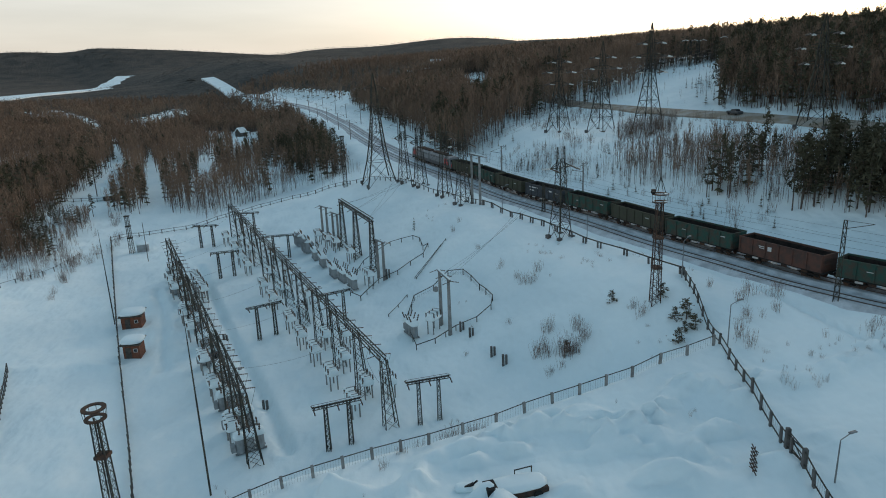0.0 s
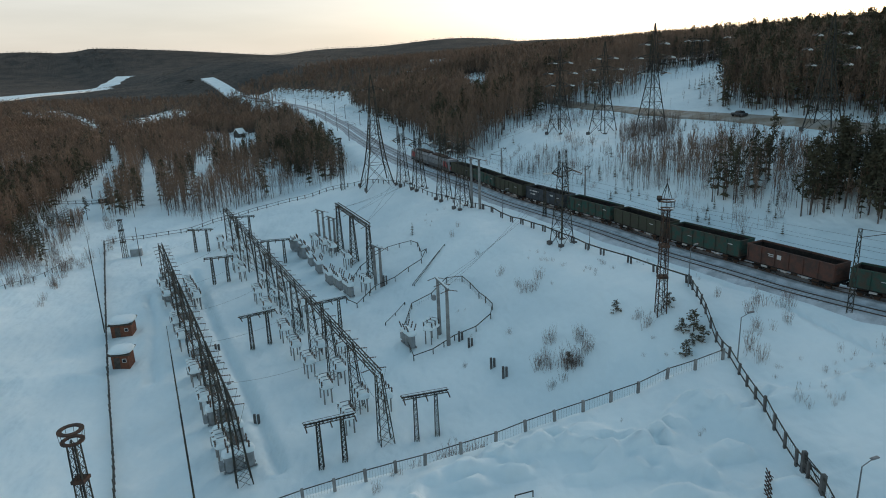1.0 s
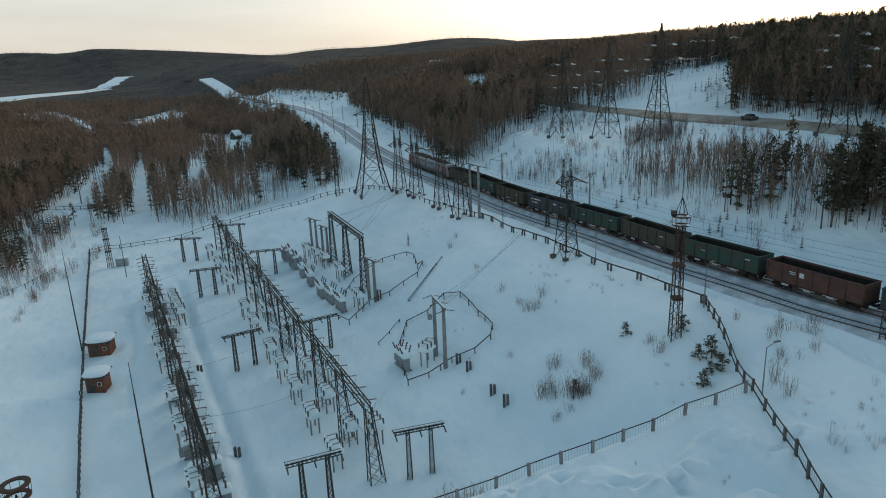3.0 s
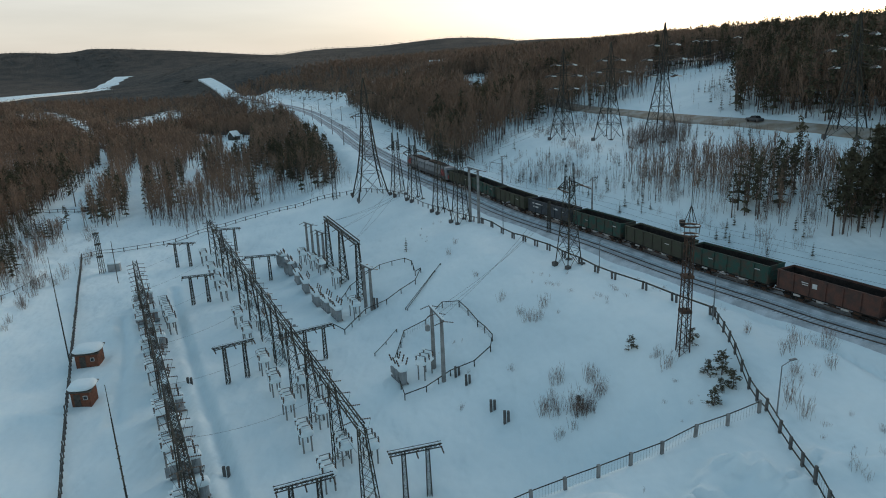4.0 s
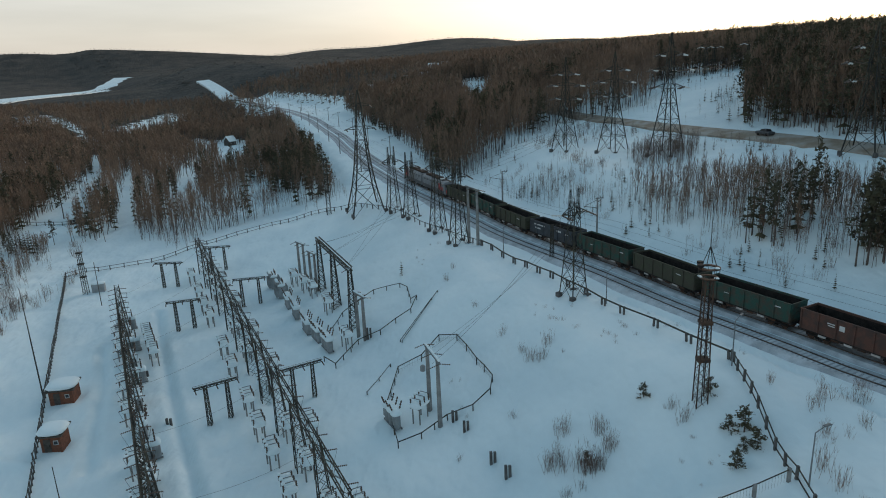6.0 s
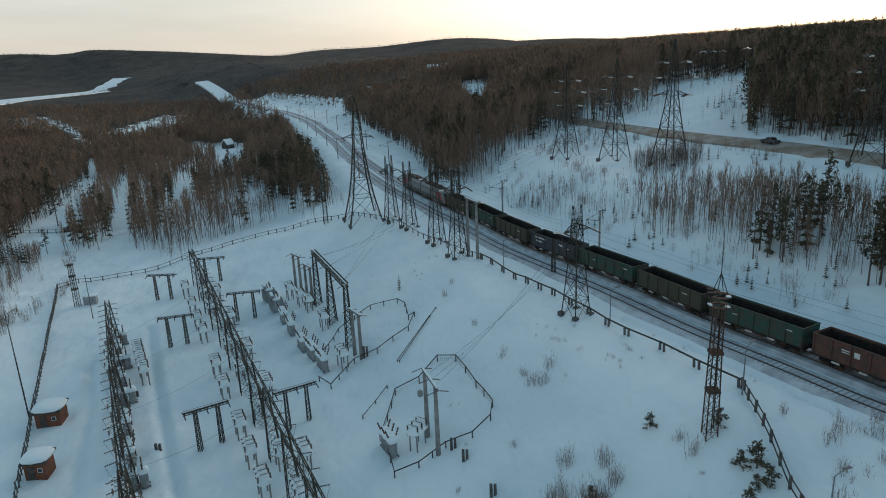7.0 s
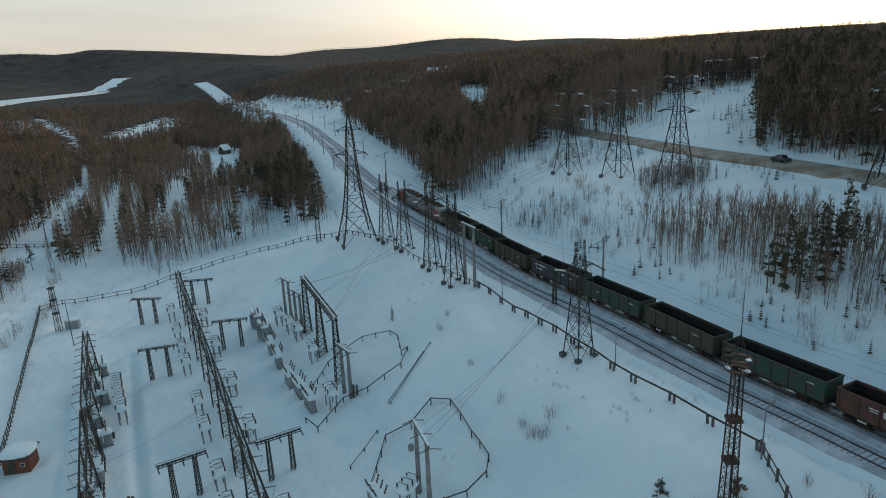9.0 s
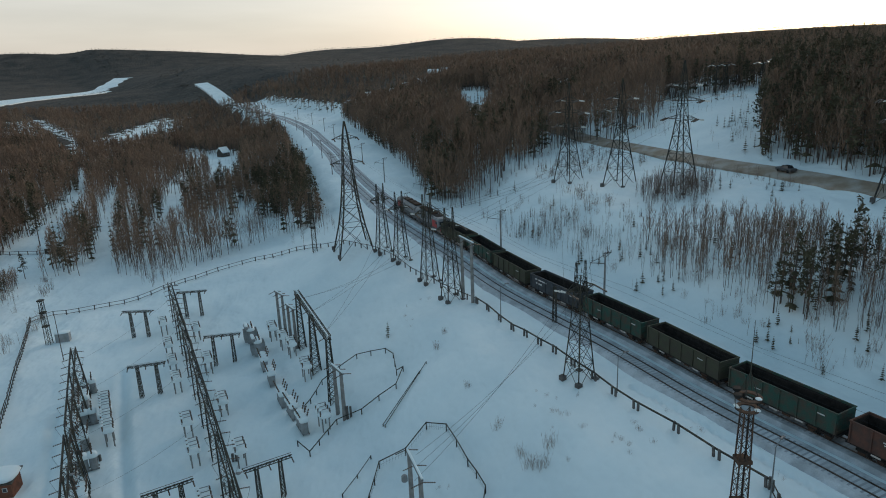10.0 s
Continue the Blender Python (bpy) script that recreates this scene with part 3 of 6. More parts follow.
def grow_birch(r, limbs=15, twigs=4, lean=0.03, tw=0.0045, low=0.28):
    """Bare broadleaf: slim trunk, steep limbs and a brush of fine upright twigs."""
    p = Plant()
    top = np.array((r.normal(0, lean), r.normal(0, lean), 0.94))
    mid = top * 0.5 + (r.normal(0, 0.012), r.normal(0, 0.012), 0)
    k = 0.8 + 40 * tw
    p.limb((0, 0, -0.04), mid, 0.0065 * k, 0.0045 * k, 0)
    p.limb(mid, top, 0.0045 * k, 0.0015 * k, 0)
    for i in range(limbs):
        t = low + (0.97 - low) * (i + r.random()) / limbs
        base = mid * (t / 0.5) if t < 0.5 else mid + (top - mid) * (t - 0.5) / 0.5
        a = r.uniform(0, 6.28)
        ln = (0.27 * (1.04 - t) ** 0.8 + 0.05) * r.uniform(0.7, 1.25)
        out = np.array((math.cos(a), math.sin(a), 0))
        e = base + ln * (0.42 * out + np.array((0, 0, 0.9)))
        sd = np.array((-math.sin(a), math.cos(a), 0)) * tw * 0.8
        p.tri(tuple(base - sd), tuple(base + sd), tuple(e), 1)
        for _ in range(twigs):
            q = base + (e - base) * r.uniform(0.15, 0.95)
            d = out * r.uniform(-0.01, 0.05) + np.array((r.normal(0, 0.026), r.normal(0, 0.026), r.uniform(0.06, 0.15)))
            w = np.array((-d[1], d[0], 0.0))
            w = w / (np.linalg.norm(w) + 1e-6) * tw * r.uniform(0.6, 1.1)
            p.tri(tuple(q - w), tuple(q + w), tuple(q + d), 1)
    return p.arrays()


def grow_shrub(r, stems=15):
    p = Plant()
    for i in range(stems):
        a, ln = r.uniform(0, 6.28), r.uniform(0.45, 1.0)
        lean = r.uniform(0.02, 0.42)
        b = np.array((0.13 * r.normal(), 0.13 * r.normal(), -0.05))
        e = b + np.array((lean * ln * math.cos(a), lean * ln * math.sin(a), ln))
        w = np.array((-math.sin(a + 1), math.cos(a + 1), 0)) * 0.0055
        p.tri(tuple(b - w), tuple(b + w), tuple(e), 1)
        p.tri(tuple(b + w[[1, 0, 2]]), tuple(b - w[[1, 0, 2]]), tuple(e), 1)
        for k in range(5):
            q = b + (e - b) * r.uniform(0.3, 0.95)
            d = np.array((r.normal(0, 0.07), r.normal(0, 0.07), r.uniform(0.08, 0.26)))
            w = np.array((-d[1], d[0], 0.0))
            w = w / (np.linalg.norm(w) + 1e-6) * 0.0055
            p.tri(tuple(q - w), tuple(q + w), tuple(q + d), 1)
    return p.arrays()


FIRS = [grow_fir(rng) for _ in range(5)]
SLIM_FIRS = [grow_fir(rng, 8, 5, 0.13, 0.16) for _ in range(4)]
PINES = [grow_pine(rng) for _ in range(4)]
BIRCHES = [grow_birch(rng) for _ in range(8)]
THIN_BIRCHES = [grow_birch(rng, 9, 3, 0.05, 0.0042, 0.2) for _ in range(6)]
HAZY_BIRCHES = [grow_birch(rng, 11, 3, 0.03, 0.009) for _ in range(6)]
FAR_PINES = [grow_pine(rng, 9, 6, 0.25) for _ in range(4)]
SHRUBS = [grow_shrub(rng) for _ in range(5)]
FAR_TREES = [grow_fir(rng, 3, 4, 0.24, 0.05, False) for _ in range(3)]
TALL_PINES = [grow_pine(rng, 34, 20, 0.26) for _ in range(4)]
YOUNG_PINES = [grow_pine(rng, 24, 18, 0.06) for _ in range(4)]


def plant_mesh(name, plan, mats):
    """plan: rows of (shape, x, y, z, height, width factor, turn). One mesh of all."""
    vs, fs, ms, base = [], [], [], 0
    for (v, f, m), x, y, z, h, k, turn in plan:
        c, s = math.cos(turn), math.sin(turn)
        w = np.empty_like(v)
        w[:, 0] = (v[:, 0] * c - v[:, 1] * s) * h * k + x
        w[:, 1] = (v[:, 0] * s + v[:, 1] * c) * h * k + y
        w[:, 2] = v[:, 2] * h + z
        vs.append(w)
        fs.append(f + base)
        ms.append(m)
        base += len(v)
    v, f, m = np.concatenate(vs), np.concatenate(fs), np.concatenate(ms)
    me = bpy.data.meshes.new(name)
    me.vertices.add(len(v))
    me.vertices.foreach_set("co", v.ravel())
    me.loops.add(f.size)
    me.loops.foreach_set("vertex_index", f.ravel().astype(np.int32))
    me.polygons.add(len(f))
    me.polygons.foreach_set("loop_start", (np.arange(len(f)) * 3).astype(np.int32))
    me.polygons.foreach_set("loop_total", np.full(len(f), 3, np.int32))
    for mat in mats:
        me.materials.append(mat)
    me.polygons.foreach_set("material_index", m.astype(np.int32))
    me.update()
    return me


def scatter(n, x0, x1, y0, y1, keep):
    x, y = rng.uniform(x0, x1, n), rng.uniform(y0, y1, n)
    k = keep(x, y) & (np.abs(x) < 0.74 * y + 28)
    return x[k], y[k]


def stand(name, label, xs, ys, shapes, h0, h1, mats, k0=0.8, k1=1.25):
    zs = height(xs, ys)
    plan = []
    for x, y, z in zip(xs, ys, zs):
        plan.append((shapes[rng.integers(len(shapes))], x, y, z, rng.uniform(h0, h1), rng.uniform(k0, k1), rng.uniform(0, 6.28)))
    if plan:
        tagged(new(name, plant_mesh(name, plan, mats)), label, "woods", kind="stuff")


def clump(x, y, size, seed):
    return hash_noise(x / size, y / size, seed)


BARE, GREEN, BUSH = (BARK, TWIGS), (BARK, NEEDLES), (BARK, SHRUB)


def wood(area, x0, x1, y0, y1, n_bare, n_fir, seed, where, bare_h, fir_h, fir_cut=0.1, firs=None, split=330):
    """One wood: bare broadleaves everywhere, conifers in drifts; the farther part in simpler shapes."""
    for lo, hi, shapes, k0 in ((y0, split, BIRCHES, 1.0), (split, y1, HAZY_BIRCHES, 1.2)):
        n = int(n_bare * (min(hi, y1) - lo) / (y1 - y0))
        xs, ys = scatter(n, x0, x1, lo, hi, lambda x, y: area(x, y) & (clump(x, y, 22, seed) > -0.62))
        stand("birch_wood", "bare brown birch and aspen wood " + where, xs, ys, shapes, *bare_h, BARE, k0, k0 + 0.6)
    xs, ys = scatter(n_fir, x0, x1, y0, y1, lambda x, y: area(x, y) & (clump(x, y, 26, seed + 20) + 0.5 * clump(x, y, 7, seed + 40) > fir_cut))
    near = ys < split
    stand("fir_wood", "dark spruces and pines among the birches " + where, xs[near], ys[near], firs or (SLIM_FIRS + PINES), *fir_h, GREEN)
    stand("fir_wood", "dark spruces and pines deep in the wood " + where, xs[~near], ys[~near], SLIM_FIRS + FAR_PINES, *fir_h, GREEN)


def ragged(x, y):
    return rng.random(np.shape(x))


wood(lambda x, y: (inside(WOOD_NORTH, x, y) | inside(WOOD_STRIP, x, y)) & wooded(x, y) & (y > 203 + 12 * ragged(x, y)), -260, -20, 198, 560, 11500, 3200, 3, "north of the terrace", (7, 12.5), (8, 14), 0.05)
xs, ys = scatter(520, -62, -30, 226, 420, lambda x, y: inside(WOOD_NORTH, x, y) & wooded(x, y) & (x - track_x(y) > -52))
stand("fir_wood", "dense dark conifers below the railway bank", xs, ys, SLIM_FIRS + PINES, 8, 14, GREEN)
xs, ys = scatter(2600, -108, -22, 188, 280, lambda x, y: (inside(WOOD_NORTH, x, y) | inside(GLADES[2], x, y)) & (clump(x, y, 6, 31) > -0.4) & ((y < 232) | inside(GLADES[2], x, y)))
stand("thicket", "bare reddish saplings along the wood's edge", xs, ys, THIN_BIRCHES, 2.2, 6.0, BUSH)
xs, ys = scatter(1500, -215, -70, 232, 520, lambda x, y: (inside(GLADES[0], x, y) | inside(GLADES[1], x, y)) & (clump(x, y, 9, 33) > 0.05))
stand("thicket", "bare saplings scattered over snowy glades", xs, ys, THIN_BIRCHES, 2.0, 5.0, BUSH)
xs, ys = scatter(520, -60, -24, 196, 330, lambda x, y: (x - track_x(y) < -13) & (x - track_x(y) > -26) & (clump(x, y, 7, 34) > -0.1))
stand("thicket", "bare saplings on the snowy slope under the railway", xs, ys, THIN_BIRCHES, 2.0, 4.5, BUSH)

wood(lambda x, y: inside(WOOD_WEST, x, y) & wooded(x, y), -460, -100, 150, 560, 22000, 8200, 5, "in the valley", (8, 13), (8, 15), 0.0)
xs, ys = scatter(1500, -190, -100, 150, 260, lambda x, y: inside(WOOD_WEST, x, y) & wooded(x, y))
stand("birch_wood", "dense bare birches at the valley wood's edge", xs, ys, BIRCHES, 6, 11, BARE, 1.0, 1.6)
wood(lambda x, y: (inside(WOOD_MIDDLE, x, y) | inside(WOOD_RISE, x, y) | inside(WOOD_TOP, x, y)) & wooded(x, y), -110, 175, 210, 560, 19500, 6500, 7, "beyond the railway", (9, 14), (9, 15), 0.1)
wood(lambda x, y: inside(WOOD_RIGHT, x, y) & wooded(x, y), 70, 400, 60, 560, 15000, 7000, 9, "on the hillside above the road", (8, 13), (9, 15), -0.1)
xs, ys = scatter(3800, 78, 150, 130, 290, lambda x, y: inside(WOOD_RIGHT, x, y) & wooded(x, y))
stand("fir_wood", "dense dark conifers at the edge above the road", xs[:700], ys[:700], SLIM_FIRS + PINES, 9, 14.5, GREEN)
stand("birch_wood", "dense bare birches at the edge above the road", xs[700:], ys[700:], BIRCHES, 8, 12.5, BARE, 1.0, 1.6)

# band of saplings and firs between railway and hillside
keep = lambda x, y: inside(BAND, x, y)
xs, ys = scatter(10500, 14, 120, 58, 222, lambda x, y: keep(x, y) & (clump(x, y, 9, 11) > -0.5))
stand("thicket", "bare brown saplings on the snowy slope beyond the railway", xs, ys, THIN_BIRCHES, 1.8, 4.6, BUSH)
xs, ys = scatter(5200, 40, 120, 58, 156, lambda x, y: keep(x, y) & (clump(x, y, 11, 15) > -0.55) & (x - track_x(y) < 44) & (x - track_x(y) > 21 + 5 * ragged(x, y)))
stand("birch_wood", "tall bare birches on the slope beyond the railway", xs, ys, BIRCHES, 3.6, 7.4, BARE)
xs, ys = scatter(1500, 44, 100, 58, 128, lambda x, y: keep(x, y) & (x - track_x(y) < 41) & (x - track_x(y) > 24) & (clump(x, y, 8, 16) + 1.1 * step(122, 106, y) > 0.55))
stand("fir_wood", "tall dark pines and spruces on the slope", xs, ys, SLIM_FIRS + PINES, 6, 12, GREEN)
xs, ys = scatter(900, 14, 100, 100, 230, lambda x, y: (x - track_x(y) > 19) & (x < curve(rt, y) - 5) & ~wooded(x, y) & (clump(x, y, 14, 12) > -0.1))
stand("young_firs", "small young firs scattered over the snowy slope", xs, ys, FIRS, 0.8, 2.8, GREEN)
xs, ys = scatter(2200, 14, 100, 100, 240, lambda x, y: (x - track_x(y) > 19) & (x < curve(rt, y) - 4) & ~wooded(x, y) & (clump(x, y, 11, 13) > 0.12))
stand("thicket", "bare shrubs scattered over the snowy slope", xs, ys, THIN_BIRCHES + SHRUBS, 1.2, 3.4, BUSH)
xs, ys = scatter(700, 46, 66, 164, 186, lambda x, y: np.hypot((x - 54) / 8, (y - 175) / 8) < 1)
stand("thicket", "bare saplings round the foot of a pylon", xs, ys, THIN_BIRCHES, 2.0, 5.5, BUSH)
xs, ys = scatter(420, 62, 118, 170, 300, lambda x, y: (x > curve(rt, y) + 5) & ~wooded(x, y) & (clump(x, y, 12, 14) > 0.1))
stand("young_firs", "young firs on the snowy clearing", xs, ys, FIRS, 1.0, 4.2, GREEN)
xs, ys = scatter(700, 62, 118, 160, 300, lambda x, y: (x > curve(rt, y) + 5) & ~wooded(x, y) & (clump(x, y, 9, 17) > 0.2))
stand("thicket", "bare shrubs on the snowy clearing", xs, ys, THIN_BIRCHES, 1.5, 4.0, BUSH)

# distant woods up to the skyline
xs, ys = scatter(19000, -760, 560, 530, 1000, lambda x, y: np.where(y < 900, wooded(x, y), far_wooded(x, y)))
half = rng.random(len(xs)) < 0.6
stand("far_woods", "bare brown woods in the distance", xs[half], ys[half], HAZY_BIRCHES[:3], 9, 13, BARE, 1.6, 2.4)
stand("far_woods", "dark green woods in the distance", xs[~half], ys[~half], FAR_TREES, 9, 15, GREEN, 0.8, 1.3)
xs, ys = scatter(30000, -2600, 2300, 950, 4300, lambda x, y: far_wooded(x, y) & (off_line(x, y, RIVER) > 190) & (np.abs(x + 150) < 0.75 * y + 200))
stand("far_woods", "wooded hills on the horizon", xs, ys, FAR_TREES, 8, 13, (BARK, HAZED_CROWNS), 1.6, 3.2)

# ---- freight train: twin locomotive and open wagons ----


def bogie(parent, x, mat=BLACK, wheels=2, base=1.85):
    b = Build()
    for sy in (-1, 1):
        b.box((x, sy * 1.02, 0.58), (base + 0.9, 0.16, 0.30), 0, 0.05)
        for k in range(3):
            b.box((x - 0.16 + 0.16 * k, sy * 1.04, 0.40), (0.10, 0.18, 0.26))
    b.box((x, 0, 0.62), (0.5, 2.1, 0.28), 0, 0.04)
    bg = part("bogie", b, mat, parent, "black sooty bogie")
    for k in range(wheels):
        wx = x + base * (k - (wheels - 1) / 2)
        w = Build()
        for sy in (-1, 1):
            w.quad_tube([[(wx + r * math.cos(2 * math.pi * j / 14), sy * yy, 0.475 + r * math.sin(2 * math.pi * j / 14)) for j in range(14)]
                         for r, yy in ((0.475, 0.70), (0.50, 0.72), (0.475, 0.83))])
        w.bar((wx, -0.8, 0.475), (wx, 0.8, 0.475), 0.16, 6)
        part("wheelset", w, RUST, bg)
    return bg


def wagon(paint, name, marks):
    w = thing("open_wagon", pose(0, 0, 0), "", "wagon", "freight train")
    L, W, z0, z1 = 12.7, 3.0, 1.15, 3.45
    for sy in (-1, 1):
        part("side_wall", Build().box((0, sy * (W / 2 - 0.05), (z0 + z1) / 2), (L, 0.08, z1 - z0)), paint, w)
    for sx in (-1, 1):
        ends = Build().box((sx * (L / 2 - 0.05), 0, (z0 + z1) / 2), (0.1, W - 0.2, z1 - z0 - 0.05))
        for k in range(3):
            ends.box((sx * (L / 2 + 0.03), 0, z0 + 0.5 + 0.6 * k), (0.1, W - 0.3, 0.12))
        part("end_wall", ends, paint, w)
    for sy in (-1, 1):
        for i in range(7):
            rib = Build().box((-L / 2 + 0.15 + i * (L - 0.3) / 6, sy * (W / 2 + 0.05), (z0 + z1) / 2), (0.16, 0.13, z1 - z0 - 0.1), 0, 0.02)
            part("rib", rib, paint, w)
    for sy in (-1, 1):
        part("lining", Build().box((0, sy * (W / 2 - 0.125), (z0 + z1) / 2 - 0.06), (L - 0.25, 0.05, z1 - z0 - 0.12)), COAL, w, "sooty black inner wall")
    for sx in (-1, 1):
        part("lining", Build().box((sx * (L / 2 - 0.135), 0, (z0 + z1) / 2 - 0.06), (0.05, W - 0.35, z1 - z0 - 0.12)), COAL, w, "sooty black inner wall")
    rim = Build()
    for sy in (-1, 1):
        rim.box((0, sy * (W / 2 - 0.01), z1 + 0.05), (L + 0.1, 0.17, 0.13), 0, 0.02)
    for sx in (-1, 1):
        rim.box((sx * (L / 2 - 0.04), 0, z1 + 0.05), (0.16, W - 0.2, 0.13), 0, 0.02)
    part("top_rim", rim, paint, w)
    part("floor", Build().box((0, 0, z0 + 0.35), (L - 0.36, W - 0.34, 0.5)), COAL, w, "sooty dark wagon floor")
    sill = Build().box((0, 0, z0 - 0.08), (L + 0.3, 0.5, 0.3))
    for sy in (-1, 1):
        sill.box((0, sy * 1.4, z0 - 0.03), (L + 0.05, 0.18, 0.2), 0, 0.02)
    for sx in (-1, 1):
        sill.box((sx * (L / 2 + 0.1), 0, z0 - 0.03), (0.2, W, 0.24), 0, 0.02)
        sill.box((sx * (L / 2 + 0.45), 0, z0 - 0.15), (0.6, 0.3, 0.3))
    part("underframe", sill, BLACK, w)
    for i in range(6):
        for sy in (-1, 1):
            part("hatch", Build().box((-L / 2 + 2.6 + i * 1.5, sy * 1.15, z0 - 0.32), (0.9, 0.1, 0.35)), WHITE if i % 2 else RUST, w, "snow-caked discharge hatch")
    for x in (-4.33, 4.33):
        bogie(w, x)
    for mx, mz, sx, sz in marks:
        for sy in (-1, 1):
            part("marking", Build().box((mx * sy, sy * (W / 2 + 0.005), z0 + mz), (sx, 0.03, sz)), WHITE, w, "worn pale stencil bar")
    return w


PAINTS = ["olive", "green", "olive", "slate", "green", "olive", "green", "brown", "green", "brown", "teal", "green", "brown", "green"]
LABELS = {"olive": "faded olive open freight wagon, empty and sooty inside", "green": "faded green open freight wagon, empty and sooty inside",
          "slate": "slate grey open freight wagon with pale stencil marks", "teal": "teal open freight wagon with worn pale emblem",
          "brown": "red-brown open freight wagon with worn stencil marks"}
MARKS = {"olive": [(-3.2, 1.5, 0.9, 0.10)], "green": [(-4.6, 1.6, 0.8, 0.12), (2.5, 1.3, 0.9, 0.08)],
         "slate": [(-2.4, 1.7, 1.2, 0.30), (3.4, 1.75, 3.2, 0.22), (3.9, 1.1, 1.6, 0.26), (-4.6, 1.5, 0.7, 0.12)],
         "teal": [(1.6, 1.45, 0.5, 0.5), (2.7, 1.6, 0.9, 0.12)], "brown": [(1.4, 1.45, 0.6, 0.6), (2.6, 1.6, 1.0, 0.12), (2.6, 1.35, 0.8, 0.10)]}


def along(y0, dist):
    """Walk back along the train's track from y0 by dist metres, towards smaller y."""
    y = y0
    left = dist
    while left > 1e-6:
        p, _, _ = track_frame(y, TRAIN_OFF)
        q, _, _ = track_frame(y - 0.25, TRAIN_OFF)
        d = (q - p).length
        k = min(1.0, left / d)
        y -= 0.25 * k
        left -= d * k
    return y


def on_track(y):
    p, n, h = track_frame(y, TRAIN_OFF)
    return Matrix.Translation((p.x, p.y, RAIL_Z)) @ Matrix.Rotation(math.atan2(h.y, h.x), 4, "Z")


FRONT_Y = 212.0


def loco_section():
    """Boxy electric locomotive section, 16.6 m, cab at +x."""
    s = thing("locomotive_section", pose(0, 0, 0), "grey electric locomotive section with red cab and dark roof", "locomotive", "freight train")
    L, W = 16.4, 3.1
    prof = [(-W / 2, 1.0), (W / 2, 1.0), (W / 2, 3.55), (W / 2 - 0.35, 3.95), (-W / 2 + 0.35, 3.95), (-W / 2, 3.55)]
    xs = [(-L / 2, 0.0), (L / 2 - 1.4, 0.0), (L / 2 - 0.2, 0.25), (L / 2, 0.5)]
    body = Build().quad_tube([[(x - (0.5 * max(0, (z - 2.0)) if k else 0), y * (1 - 0.10 * k), z) for y, z in prof] for x, k in xs])
    part("body", body, LOCO_GREY, s)
    for sy in (-1, 1):
        part("lower_band", Build().box((-0.4, sy * (W / 2 + 0.012), 1.45), (L - 1.6, 0.03, 0.8)), LOCO_DARK, s, "dark grey lower band")
    red = Build()
    for sy in (-1, 1):
        red.box((L / 2 - 3.2, sy * (W / 2 + 0.018), 2.55), (3.0, 0.035, 1.6))
    red.box((L / 2 - 0.1, 0, 1.7), (0.5, W * 0.84, 0.9), 0, 0.05)
    part("cab_flank", red, LOCO_RED, s, "bright red cab flank")
    win = Build().box((L / 2 - 0.75, 0, 3.05), (0.5, W * 0.80, 0.75), 0, 0.05)
    for sy in (-1, 1):
        win.box((L / 2 - 2.0, sy * (W / 2 + 0.04), 2.95), (0.8, 0.03, 0.65))
    part("cab_window", win, GLASS, s)
    for i in range(5):
        for sy in (-1, 1):
            part("louvre", Build().box((-6.2 + i * 2.1, sy * (W / 2 + 0.02), 3.2), (1.1, 0.04, 0.35)), LOCO_DARK, s)
    part("roof_walk", Build().box((-1.2, 0, 4.0), (L - 4.5, 1.7, 0.12), 0, 0.03), BLACK, s, "sooty roof walkway")
    for x, ln in ((-5.8, 2.4), (-2.6, 2.2), (0.6, 2.0)):
        part("roof_unit", Build().box((x, 0, 4.22), (ln, 1.6, 0.4), 0, 0.06), RUST, s, "rust-brown roof housing")
    pan = Build()
    for sy in (-0.5, 0.5):
        pan.bar((2.6, sy, 4.1), (4.3, sy * 0.6, 4.75), 0.07)
        pan.bar((4.3, sy * 0.6, 4.75), (2.8, sy * 0.4, 5.5), 0.06)
    pan.bar((2.8, -0.9, 5.55), (2.8, 0.9, 5.55), 0.09)
    part("pantograph", pan, BLACK, s)
    for i in range(4):
        part("insulator", Build().lathe([(0.10, 0), (0.13, 0.1), (0.07, 0.15), (0.12, 0.25), (0.05, 0.32)], (2.2 + i * 0.5, 0.7 if i % 2 else -0.7, 4.0), 8), PORCELAIN, s)
    for sy in (-0.9, 0.9):
        part("headlight", Build().lathe([(0.13, 0), (0.15, 0.05), (0.08, 0.10)], (0, 0, 0), 10), WHITE, s, at=pose(L / 2 + 0.02, sy, 1.75, 0, 90, 0))
    for x in (-4.6, 4.4):
        bogie(s, x, BLACK, 2, 2.9)
    part("buffer_beam", Build().box((L / 2 - 0.1, 0, 0.75), (0.4, 2.8, 0.6), 0, 0.05), BLACK, s)
    return s


lead = loco_section()
y = along(FRONT_Y, 8.3)
lead.matrix_basis = on_track(y)
y = along(y, 17.0)
rear = copy_thing(lead, on_track(y) @ pose(0, 0, 0, 0, 0, 180))
y = along(y, 8.5 + 7.1)
templates = {}
for i, paint in enumerate(PAINTS):
    if paint not in templates:
        templates[paint] = wagon(WAGON[paint], paint, MARKS[paint])
        tagged(templates[paint], LABELS[paint])
        templates[paint].matrix_basis = on_track(y)
    else:
        copy_thing(templates[paint], on_track(y))
    y = along(y, 13.92)

# ---- overhead line of the railway ----


